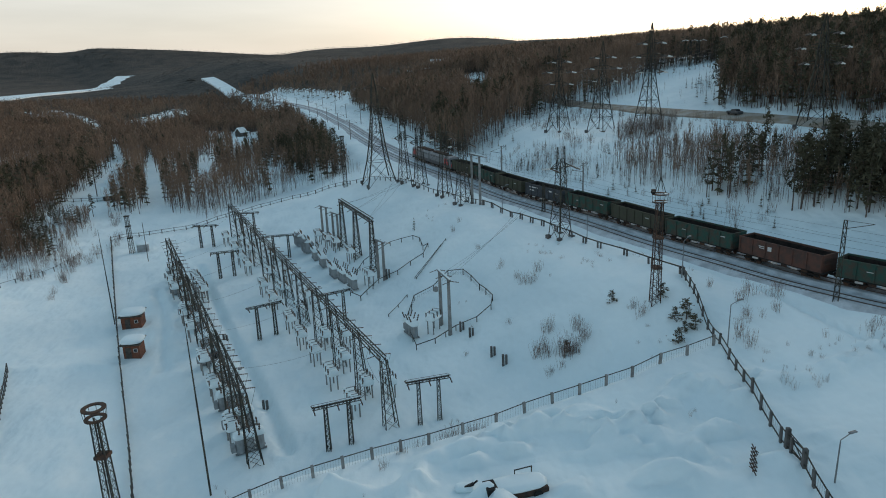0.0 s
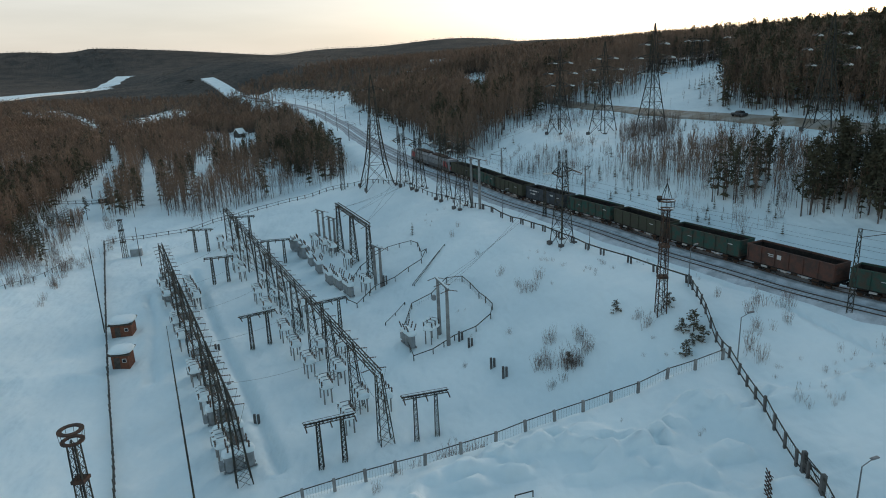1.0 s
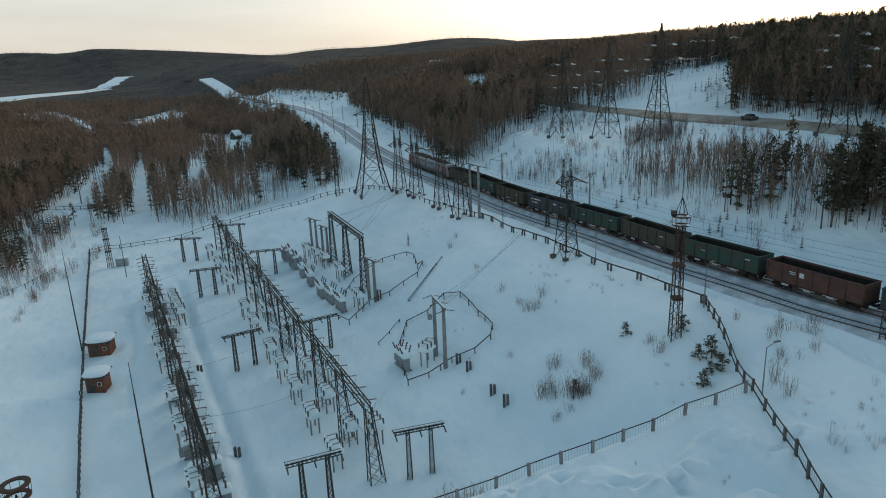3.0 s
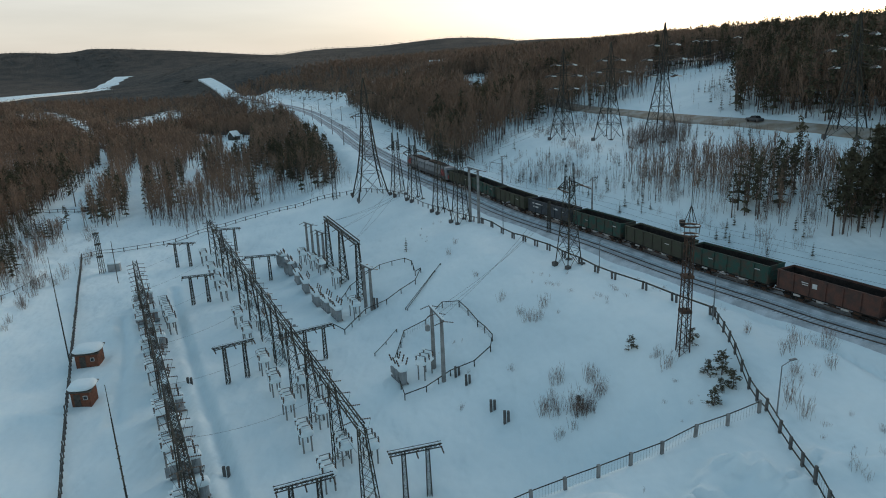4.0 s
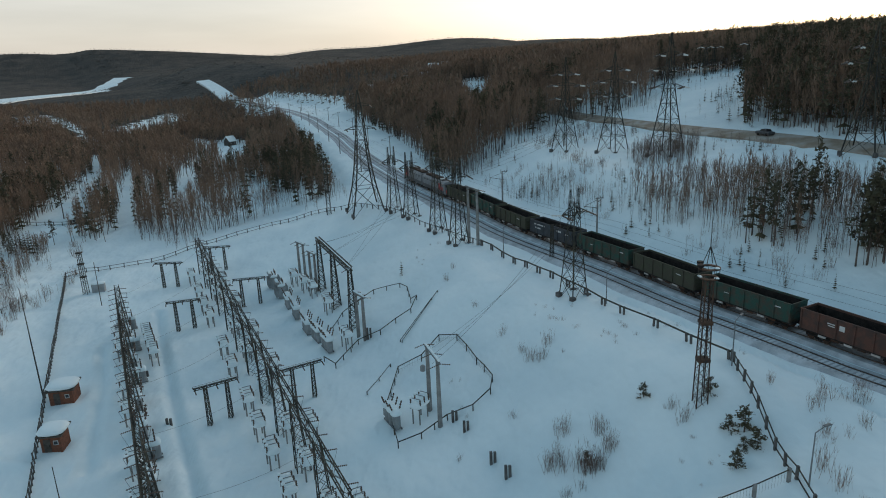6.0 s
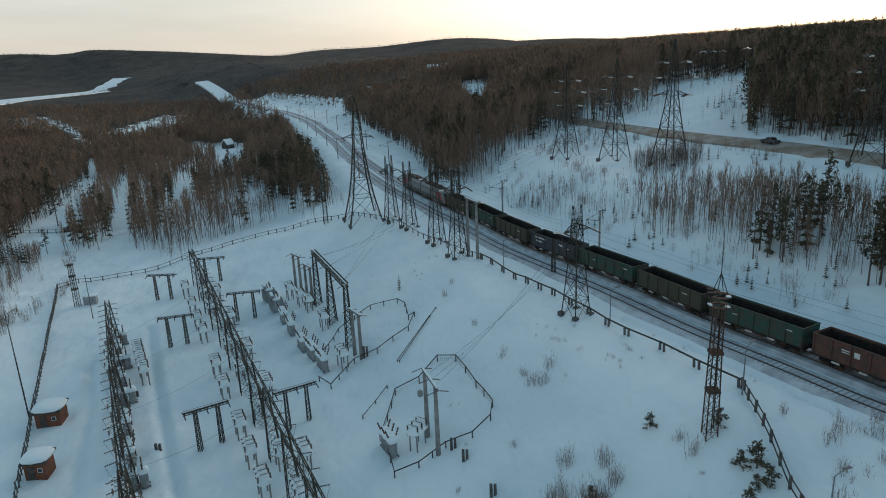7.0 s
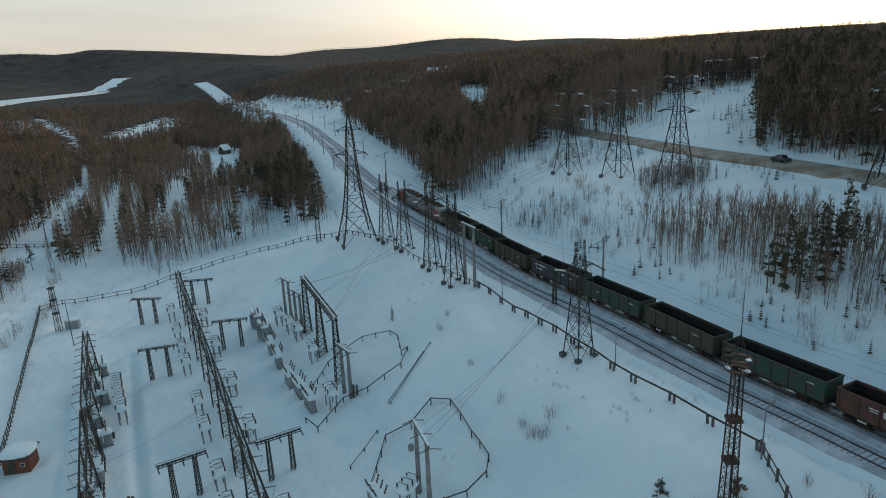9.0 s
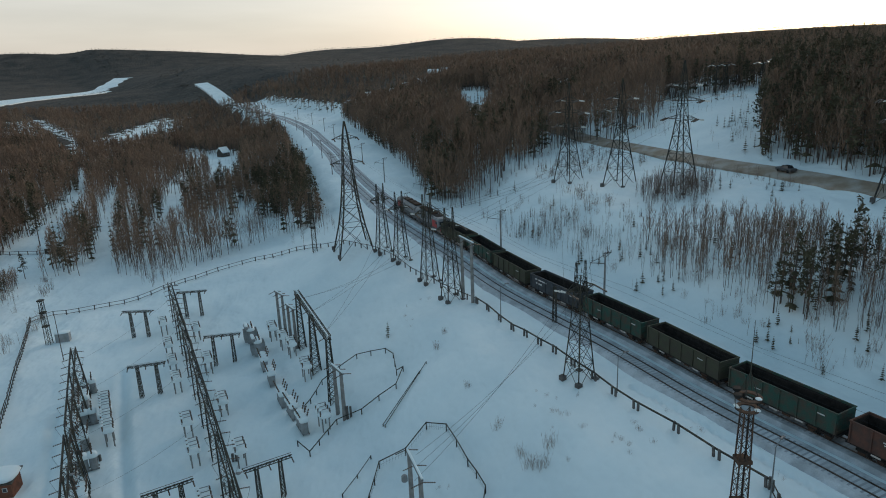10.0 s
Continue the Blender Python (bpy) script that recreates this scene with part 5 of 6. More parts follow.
for a, b, h in (((-28.9, 155.7), (-27.4, 153.8), 8.4), ((-25.1, 148.2), (-23.7, 146.2), 8.0), ((-12.6, 121.6), (-11.3, 119.6), 7.6), ((-0.7, 97.2), (0.6, 93.2), 8.8)):
    pole_pair(a, b, h)
part("pole_transformer", Build().lathe([(0.2, 0), (0.34, 0.1), (0.34, 0.7), (0.2, 0.85)], (0.0, 0, 0), 10), TANK,
     thing("pole_mounted_transformer", pose(-1.35, 97.0, ground_z(-0.7, 97.2) + 5.6), "small grey transformer can fixed to a concrete pole", "transformer"))


def rail_guard(pts, name, label, high=1.0, gap=2.2, mesh_panel=False):
    """Low fence of short posts with rails, following the ground."""
    x0, y0 = pts[0]
    z0 = ground_z(x0, y0)
    f = thing(name, Matrix.Translation((x0, y0, z0)), label, "fence", "low enclosure fences")
    org = Vector((x0, y0, z0))
    nodes = []
    for (ax, ay), (bx, by) in zip(pts, pts[1:]):
        k = max(1, round(math.hypot(bx - ax, by - ay) / gap))
        nodes += [(ax + (bx - ax) * i / k, ay + (by - ay) * i / k) for i in range(k)]
    nodes.append(pts[-1])
    tops = []
    for x, y in nodes:
        z = ground_z(x, y)
        part("post", Build().bar(Vector((x, y, z - 0.4)) - org, Vector((x, y, z + high)) - org, 0.13), STEEL, f)
        tops.append(Vector((x, y, z + high - 0.06)) - org)
    for a, b in zip(tops, tops[1:]):
        part("top_rail", Build().bar(a, b, 0.10 if high > 0.6 else 0.07), STEEL, f)
        if mesh_panel:
            w = Build()
            for k in range(9):
                c = a.lerp(b, (k + 0.5) / 9)
                w.bar(c, c - Vector((0, 0, high - 0.15)), 0.018, 3)
            w.bar(a - Vector((0, 0, high * 0.5)), b - Vector((0, 0, high * 0.5)), 0.018, 3)
            part("wire_mesh", w, WIRE, f)
    return f


rail_guard([(-17.4, 115.6), (-15.2, 112.9), (-12.4, 119.1), (-8.7, 118.8), (-3.8, 121.2), (-2.9, 124.7), (-3.9, 124.5), (-4.7, 129.6), (-6.1, 131.8), (-11.0, 133.6), (-16.5, 131.0), (-18.2, 124.6)],
           "enclosure_fence", "low dark pipe fence round the transformer bay, half buried", 0.9, 2.6)
rail_guard([(-6.4, 99.0), (-4.5, 90.6), (-1.7, 91.6), (1.5, 94.0), (4.7, 93.6), (7.0, 95.1), (7.4, 97.1)], "enclosure_fence", "low dark pipe fence round the lone transformer", 0.9, 2.6)
rail_guard([(7.4, 97.1), (5.7, 101.9), (3.3, 109.0), (0.7, 110.9), (-1.9, 107.5), (-5.3, 107.3), (-6.4, 99.0)], "enclosure_fence", "low wire mesh fence panel round the lone transformer", 1.1, 3.2, True)
rail_guard([(-9.5, 103.5), (-6.6, 109.6)], "fallen_rail", "loose dark rail lying in deep snow", 0.5, 3.4)
rail_guard([(-5.0, 114.2), (0.6, 124.0)], "fallen_rail", "pair of dark rails half buried in snow", 0.35, 11)
rail_guard([(-5.3, 114.6), (-0.4, 122.4)], "fallen_rail", "pair of dark rails half buried in snow", 0.35, 9)


def stub(x, y, h):
    s = thing("concrete_stub", pose(x, y, ground_z(x, y)), "pair of short grey concrete stub posts in snow", "concrete post", "concrete stubs")
    part("post", Build().box((-0.22, 0, h / 2 - 0.2), (0.3, 0.3, h + 0.4), 0.1, 0.03), CONCRETE_DARK, s)
    part("post", Build().box((0.22, 0.12, h / 2 - 0.26), (0.3, 0.3, h + 0.28), 0.05, 0.03), CONCRETE_DARK, s)


for x, y, h in ((2.4, 93.4, 1.5), (3.7, 90.8, 1.4), (6.4, 84.8, 1.5), (7.8, 82.4, 1.6), (-24.4, 79.2, 1.5), (-46.3, 117.2, 1.1), (-36.5, 101.5, 0.9), (-26.0, 114.5, 1.2), (-10.6, 119.4, 1.9)):
    stub(x, y, h)

# ---- power line towers ----


def cone_lattice(b, levels, leg, brace):
    """Square tower through (half width, height) levels, X-braced between them."""
    pts = [[Vector((sx * w, sy * w, z)) for sx, sy in ((-1, -1), (1, -1), (1, 1), (-1, 1))] for w, z in levels]
    for i in range(len(pts) - 1):
        for j in range(4):
            k = (j + 1) % 4
            b.bar(pts[i][j], pts[i + 1][j], leg)
            b.bar(pts[i][j], pts[i + 1][k], brace, 3)
            b.bar(pts[i][k], pts[i + 1][j], brace, 3)
            b.bar(pts[i + 1][j], pts[i + 1][k], brace, 3)
    return pts


def crossarm(b, z, reach, w, tip_drop=0.0, leg=0.09):
    """Tapered lattice arm along local x to both sides."""
    for sx in (-1, 1):
        tip = Vector((sx * reach, 0, z - tip_drop))
        roots = [Vector((sx * w, sy * w, z + h)) for sy, h in ((-1, 0), (1, 0), (-1, 0.9), (1, 0.9))]
        for r in roots:
            b.bar(r, tip, leg)
        for k in (0.3, 0.6):
            b.bar(roots[0].lerp(tip, k), roots[3].lerp(tip, k), leg * 0.6, 3)
            b.bar(roots[1].lerp(tip, k), roots[2].lerp(tip, k), leg * 0.6, 3)


def pylon(x, y, turn, levels, arms, label, leg=0.16, brace=0.1, glass=True, feet=True, z=None, strings="tension", twin=False):
    t = thing("power_pylon", pose(x, y, ground_z(x, y) if z is None else z, 0, 0, turn), label, "pylon", "power line pylons")
    low, high = Build(), Build()
    cut = len(levels) // 2
    cone_lattice(low, levels[:cut + 1], leg, brace)
    cone_lattice(high, levels[cut:], leg * 0.75, brace * 0.85)
    part("lower_body", low, STEEL, t)
    part("upper_body", high, STEEL, t)
    for zz, reach, w in arms:
        a = Build()
        crossarm(a, zz, reach, w, -0.15)
        part("crossarm", a, STEEL, t)
        for sx in (-1, 1):
            for sy in ((-1, 1) if strings == "tension" else (0,)):
                s0 = Vector((sx * reach, 0, zz + 0.1))
                s1 = s0 + (Vector((0, sy * 2.2, -0.35)) if sy else Vector((0, 0, -1.5)))
                for o in ((-0.24, 0.24) if twin else (0,)):
                    side = Vector((o, 0, 0))
                    # glint painted on the sun-side strings only; the opposite ones stay dull brown
                    part("insulator_string", insulator_string(s0 + side, s1 + side, 0.34 if twin else 0.28, 7, 8), GLINT_INS if glass and sy >= 0 else PORCELAIN, t, "glass insulator string with its sun glint painted pale" if glass and sy >= 0 else "")
    if feet:
        w0 = levels[0][0]
        for sx in (-1, 1):
            for sy in (-1, 1):
                part("footing", Build().box((sx * w0, sy * w0, -0.1), (0.7, 0.7, 0.9), 0, 0.05), CONCRETE_DARK, t)
    return t


# large splayed tower on the brow
pylon(-16.8, 181.0, 18, [(4.1, -1.0), (2.55, 6.0), (1.9, 10.2), (1.5, 13.8), (1.15, 17.4), (0.95, 20.6), (0.8, 23.4), (0.55, 26.0), (0.08, 29.2)],
      [(20.0, 3.4, 0.9), (25.4, 2.6, 0.6)], "tall splayed dark lattice pylon on the snowy brow", 0.24, 0.13, False)
# row of narrow towers along the railway fence
for x, y, h, turn in ((-9.4, 174.5, 14.6, 25), (-5.0, 166.6, 14.2, 25), (1.0, 152.6, 16.2, 25), (4.9, 142.4, 15.8, 25), (20.4, 110.9, 15.2, 32)):
    hw = 1.45
    t = pylon(x, y, turn, [(hw, -0.6), (1.2, 2.4), (1.0, 5.0), (0.82, 7.4), (0.68, 9.6), (0.56, 11.4), (0.45, h - 1.6)], [(h - 3.2, 2.3, 0.5)],
              "narrow dark lattice anchor tower beside the railway fence", 0.15, 0.085, True)
    horns = Build()
    for sx in (-0.75, 0.75):
        lattice(horns, (sx, 0, h - 4.0), 0.5, 0.14, 4.4, 6, 0.06, 0.03)
    part("twin_peak", horns, STEEL, t)
# beam that joins two of the towers
bp = thing("tower_link_beam", pose(0, 0, 0), "lattice link beam carried between two towers", "lattice beam")
lb = Build()
za, zb = ground_z(1.0, 152.6) + 14.6, ground_z(4.9, 142.4) + 14.2
for o in (0, 0.5):
    lb.bar((1.0, 152.6, za + o), (4.9, 142.4, zb + o), 0.09)
for k in range(12):
    lb.bar(Vector((1.0, 152.6, za)).lerp((4.9, 142.4, zb), k / 12), Vector((1.0, 152.6, za + 0.5)).lerp((4.9, 142.4, zb + 0.5), (k + 1) / 12), 0.05, 3)
part("beam", lb, STEEL, bp)

# hillside pylons above the railway
HILL = [(36.5, 203.0, 24.5, 2.7), (46.5, 191.0, 24.6, 2.9), (55.7, 177.5, 27.6, 3.1), (82.5, 146.0, 23.5, 3.0)]
for x, y, h, w in HILL:
    pylon(x, y, -50, [(w, -0.8), (w * 0.76, h * 0.16), (w * 0.58, h * 0.30), (w * 0.42, h * 0.43), (w * 0.30, h * 0.55), (w * 0.24, h * 0.68), (w * 0.20, h * 0.80), (0.06, h)],
          [(h * 0.56, 3.6, 0.8), (h * 0.70, 4.6, 0.65), (h * 0.82, 2.8, 0.5)], "broad dark lattice pylon on the snowy hillside with glinting insulators", 0.20, 0.11, True, twin=True)
for x, y, h in ((98.5, 262, 9.5), (108, 250, 9.5), (118, 262, 9.0), (127, 255, 9.5), (140, 262, 9.5)):
    g = thing("portal_pylon", pose(x, y, ground_z(x, y), 0, 0, 30), "distant dark portal pylon at the top of the clearing", "pylon", "portal pylons")
    for sx in (-2.2, 2.2):
        b = Build()
        lattice(b, (sx, 0, -0.8), 1.2, 0.7, h + 0.8, 8, 0.12, 0.06)
        part("leg", b, STEEL, g)
    c = Build()
    for o in (0, 0.7):
        c.bar((-5.2, 0, h + o), (5.2, 0, h + o), 0.12)
    for k in range(14):
        c.bar((-5.2 + k * 0.743, 0, h + 0.7 * (k % 2)), (-5.2 + (k + 1) * 0.743, 0, h + 0.7 * ((k + 1) % 2)), 0.06, 3)
    part("crossbeam", c, STEEL, g)
    c2 = Build().bar((-2.2, 0, h * 0.55), (2.2, 0, h * 0.55), 0.14)
    part("tie", c2, STEEL, g)
    for sx in (-5, 0, 5):
        for sy in (-1, 1):
            part("insulator_string", insulator_string((sx, 0, h + 0.1), (sx, sy * 1.6, h - 0.3), 0.26), GLINT_INS, g)
pole_pair((6.9, 143.0), (8.4, 139.5), 10.6)

# line wires
wires = thing("line_wires", pose(0, 0, 0), "thin slack power line wires between towers and yard", "wire", "power line wires")


def strand(a, b, drop, w=0.028):
    part("wire", Build().line(sag(a, b, drop, 12), w, 3), WIRE, wires)


def head(x, y, turn, reach, z):
    r = radians(turn)
    return Vector((x + math.cos(r) * reach, y + math.sin(r) * reach, ground_z(x, y) + z))


for i, (k, (tx, ty, tt, th)) in enumerate(zip((0.1, 0.45, 0.9), ((4.9, 142.4, 25, 15.8), (1.0, 152.6, 25, 16.2), (-5.0, 166.6, 25, 14.2)))):
    for r in (-2.3, 2.3):
        p = Vector((-22.5, 145.6, 8.6)).lerp((-13.8, 125.2, 8.6), k)
        strand(head(tx, ty, tt, r, th - 3.2), p, 1.6)
for r in (-2.3, 0, 2.3):
    strand(head(20.4, 110.9, 32, r, 12), Vector((0.0, 95.0 + r, ground_z(0, 95) + 8.8)), 1.2)
for (x0, y0, h0, _), (x1, y1, h1, _) in zip(HILL[:3], ((20.4, 110.9, 12, 0), (4.9, 142.4, 15.8, 0), (1.0, 152.6, 16.2, 0))):
    for r in (-3.6, 0, 3.6):
        strand(head(x0, y0, -50, r, h0 * 0.62), head(x1, y1, 25, r * 0.6, h1 - 3.2), 2.5)
for (x0, y0, h0, _), (x1, y1, h1) in zip(HILL, ((98.5, 262, 9.5), (108, 250, 9.5), (118, 262, 9.0), (127, 255, 9.5))):
    for r in (-4.6, 0, 4.6):
        strand(head(x0, y0, -50, r, h0 * 0.70), head(x1, y1, 30, r, h1), 3.0, 0.035)
for k in range(6):
    a, b = Vector((*R2A, R2TOP)).lerp((*R2B, R2TOP), (k + 0.5) / 6), Vector((-22.5, 65.6, R1TOP)).lerp((-58.6, 136.8, R1TOP), (k + 0.5) / 6)
    strand(a, b, 1.0, 0.022)

# ---- lighting masts and small yard things ----


def ring_mast(x, y, h, label, spire=0.0, base_w=1.15):
    """Square lattice mast with ring platforms on top."""
    m = thing("lighting_mast", pose(x, y, ground_z(x, y)), label, "lighting mast", "lighting masts")
    b = Build()
    lattice(b, (0, 0, -0.4), base_w, 0.72, h + 0.4, 14, 0.10, 0.055)
    part("shaft", b, STEEL if not spire else RUST, m)
    for z, r in ((h + 0.05, 0.95), (h + 1.05, 1.05)):
        ring = Build().quad_tube([[(rr * math.cos(2 * math.pi * j / 20), rr * math.sin(2 * math.pi * j / 20), z + zz) for j in range(20)] for rr, zz in ((r, 0), (r, 0.12), (r * 0.62, 0.12), (r * 0.62, 0.0), (r, 0))], False)
        pl = part("platform_ring", ring, RUST, m, "rusty ring platform with patches of snow")
        if spire:
            part("snow_patch", snow_pad(Build(), (0.55, -0.55, z + 0.10), (0.45, 0.45, 0.12)), SNOW_CAP, pl)
            part("snow_patch", snow_pad(Build(), (-0.76, 0.25, z + 0.10), (0.32, 0.7, 0.12)), SNOW_CAP, pl)
    rails = Build()
    for j in range(10):
        a = 2 * math.pi * j / 10
        rails.bar((0.92 * math.cos(a), 0.92 * math.sin(a), h), (1.02 * math.cos(a), 1.02 * math.sin(a), h + 1.05), 0.045, 3)
    part("guard_rails", rails, STEEL, m)
    for z in ([h * 0.36, h * 0.66] if spire else [h * 0.72]):
        part("rest_platform", Build().box((0, 0, z), (1.15, 1.15, 0.34), 0, 0.02), RUST, m, "rusty rest platform cage")
    part("ladder", Build().bar((0.1, -0.1, 0), (0.1, -0.1, h), 0.07), BLACK, m)
    if spire:
        sp = Build().bar((0, 0, h + 3.2), (0, 0, h + spire), 0.09, 5, 0.04)
        for j in range(4):
            a = math.pi / 4 + math.pi / 2 * j
            sp.bar((0.7 * math.cos(a), 0.7 * math.sin(a), h + 1.4), (0, 0, h + 3.3), 0.06)
        part("lightning_rod", sp, STEEL, m)
        for a in (2.2, 3.4):
            part("floodlight", Build().lathe([(0.12, 0), (0.32, 0.2), (0.34, 0.4)], (1.0 * math.cos(a), 1.0 * math.sin(a), h + 1.15), 10), BLACK, m)
    return m


ring_mast(27.6, 81.7, 13.4, "tall rusty lattice lighting mast with ring platforms and lightning rod", 7.6)
ring_mast(-31.3, 52.6, 12.9, "dark lattice mast topped with a rusty ring platform", 0.0, 1.1)

sm = thing("small_lattice_mast", pose(-78.8, 162.2, ground_z(-78.8, 162.2)), "small dark lattice floodlight mast beside a grey cabinet", "lattice mast", "lattice masts")
b = Build()
lattice(b, (0, 0, -0.3), 1.0, 0.7, 10.0, 11, 0.09, 0.045)
part("shaft", b, STEEL, sm)
for z in (4.0, 7.0, 9.6):
    part("rest_platform", Build().box((0, 0, z), (1.1, 1.1, 0.25)), STEEL, sm)
lm2 = copy_thing(sm, pose(-27.3, 188.5, ground_z(-27.3, 188.5), 0, 0, 20))
lm2.scale = (1, 1, 1.5)
tagged(lm2, "slim dark lattice mast at the wood's edge")

cab = thing("control_cabinet", pose(-76.6, 163.6, ground_z(-76.6, 163.6), 0, 0, 15), "grey metal cabinet standing in snow", "cabinet")
part("body", Build().box((0, 0, 0.9), (2.6, 1.6, 2.0), 0, 0.05), TANK, cab)
part("snow_cap", snow_pad(Build(), (0, 0, 1.9), (2.8, 1.8, 0.3)), SNOW_CAP, cab, smooth=True)
tp = thing("timber_pole", pose(-71.0, 153.3, ground_z(-71, 153.3)), "thin dark timber pole standing in snow", "pole")
part("shaft", Build().bar((0, 0, -0.5), (0, 0, 9.6), 0.18, 8, 0.12), WOOD_OLD, tp)


def thin_mast(x, y, h, label):
    """Slender tapering steel lightning mast with a stepped upper tube."""
    m = thing("lightning_mast", pose(x, y, ground_z(x, y)), label, "lightning mast", "lightning masts")
    part("lower_tube", Build().bar((0, 0, -0.5), (0, 0, h * 0.55), 0.22, 8, 0.17), STEEL, m)
    part("upper_tube", Build().bar((0, 0, h * 0.55), (0, 0, h * 0.86), 0.15, 8, 0.11), STEEL, m)
    part("tip", Build().bar((0, 0, h * 0.86), (0, 0, h), 0.08, 6, 0.05), STEEL, m)
    for k in range(16):
        z = h * (0.06 + 0.045 * k)
        part("rung", Build().bar((0, -0.22, z), (0, 0.22, z), 0.05), STEEL, m)


thin_mast(-25.6, 60.7, 20.8, "slender dark lightning mast with climbing rungs")
thin_mast(-59.7, 111.9, 17.6, "slender dark lightning mast beside the sheds")


def hut(x, y, rz, w, d, h, label):
    s = thing("shed", pose(x, y, ground_z(x, y), 0, 0, rz), label, "shed", "yard sheds")
    part("wall", Build().box((0, 0, h / 2 - 0.2), (w, d, h + 0.4), 0, 0.03), BRICK, s)
    roof = Build().quad_tube([[(-w / 2 - 0.35, yy, zz) for yy, zz in ((-d / 2 - 0.35, h), (d / 2 + 0.35, h + 0.35), (d / 2 + 0.35, h + 0.5), (-d / 2 - 0.35, h + 0.15))],
                              [(w / 2 + 0.35, yy, zz) for yy, zz in ((-d / 2 - 0.35, h), (d / 2 + 0.35, h + 0.35), (d / 2 + 0.35, h + 0.5), (-d / 2 - 0.35, h + 0.15))]])
    rf = part("roof", roof, WOOD_OLD, s)
    part("snow_cover", snow_pad(Build(), (0, 0, h + 0.3), (w + 0.9, d + 0.9, 0.65)), SNOW_CAP, rf, "thick rounded snow", smooth=True)
    dr = part("door", Build().box((-w * 0.18, -d / 2 - 0.02, 0.95), (0.85, 0.08, 1.8), 0, 0.01), WOOD_OLD, s)
    part("handle", Build().box((-w * 0.18 + 0.3, -d / 2 - 0.08, 0.95), (0.05, 0.06, 0.2)), BLACK, dr)
    wn_ = part("window", Build().box((w * 0.26, -d / 2 - 0.02, 1.3), (0.6, 0.08, 0.6)), WHITE, s)
    part("pane", Build().box((w * 0.26, -d / 2 - 0.065, 1.3), (0.46, 0.02, 0.46)), GLASS, wn_)
    return s


hut(-55.9, 111.2, 10, 3.3, 3.0, 2.2, "low brown boarded shed under thick snow")
hut(-49.8, 97.7, 6, 2.5, 2.5, 2.2, "small brown boarded shed under thick snow")

# ---- fences ----
FENCE_MESHES = {}


def panel_fence(pts, label, gap, high, post_w, name="fence", group="yard fences", pairs=False, lean=0.0, rails=2, wires_n=0, mat=CONCRETE_DARK, rail_w=0.09, gate=None):
    x0, y0 = pts[0]
    z0 = ground_z(x0, y0)
    f = thing(name, Matrix.Translation((x0, y0, z0)), label, "fence", group)
    nodes = []
    for (ax, ay), (bx, by) in zip(pts, pts[1:]):
        k = max(1, round(math.hypot(bx - ax, by - ay) / gap))
        nodes += [(ax + (bx - ax) * i / k, ay + (by - ay) * i / k) for i in range(k)]
    nodes.append(pts[-1])
    key = (post_w, high)
    if key not in FENCE_MESHES:
        FENCE_MESHES[key] = Build().box((0, 0, high / 2 - 0.5), (post_w, post_w * 0.8, high + 1.0), 0, post_w * 0.12).mesh("post", mat)
    tops = []
    r = random.Random(len(nodes))
    for i, (x, y) in enumerate(nodes):
        z = ground_z(x, y)
        nx_, ny_ = nodes[min(i + 1, len(nodes) - 1)]
        px_, py_ = nodes[max(i - 1, 0)]
        a = math.degrees(math.atan2(ny_ - py_, nx_ - px_))
        for o in ((-0.35, 0.35) if pairs else (0,)):
            c, s = math.cos(radians(a)), math.sin(radians(a))
            part("post", FENCE_MESHES[key], mat, f, at=pose(x + o * c - x0, y + o * s - y0, z - z0, r.uniform(-3, 3) + lean, r.uniform(-3, 3), a))
        tops.append(Vector((x - x0, y - y0, z - z0)))
    for i, (a, b) in enumerate(zip(tops, tops[1:])):
        for k in range(rails):
            h = high - 0.12 - k * (high - 0.35) / max(1, rails - 1) * (0.92 if rails > 1 else 0)
            part("rail", Build().bar(a + Vector((0, 0, h)), b + Vector((0, 0, h)), rail_w), STEEL, f)
        if wires_n:
            w = Build()
            for k in range(wires_n):
                c = a.lerp(b, (k + 0.5) / wires_n)
                w.bar(c + Vector((0, 0, high - 0.15)), c + Vector((0, 0, 0.05)), 0.014, 3)
            part("wire_mesh", w, WIRE, f)
    return f


panel_fence([(30.2, 68.9), (20.2, 65.9), (4.8, 61.2), (-2.2, 58.8), (-10.4, 55.6), (-18.6, 52.6), (-34, 47)], "wire mesh fence on grey concrete posts along the bank", 3.15, 1.3, 0.28, wires_n=11, rails=1, mat=CONCRETE, rail_w=0.07)
panel_fence([(9.0, 138.7), (13.7, 127.1), (18.5, 118.2), (22.1, 110.2), (25.2, 102.6), (28.0, 97.4), (30.2, 92.2), (33.0, 87.1)], "dark fence of paired posts and a rail along the railway", 4.0, 1.15, 0.24, pairs=True, rails=1, rail_w=0.16)
panel_fence([(33.0, 87.1), (32.0, 78.5), (30.9, 69.0), (30.6, 65.8), (30.0, 58.9)], "dark pipe fence on stout posts climbing the bank", 2.3, 1.3, 0.26, rails=2)
panel_fence([(30.0, 58.9), (29.6, 52.2), (29.2, 47.9), (29.0, 40.0)], "dark mesh fence with concrete gate posts", 2.2, 1.6, 0.26, rails=2, wires_n=6)
panel_fence([(9.0, 138.7), (3.0, 148.6), (-3.0, 160.0), (-7.5, 170.0), (-13.5, 179.0), (-20.0, 187.0), (-26.2, 190.4)], "dark post and rail fence over the brow", 2.6, 1.1, 0.20, rails=1)
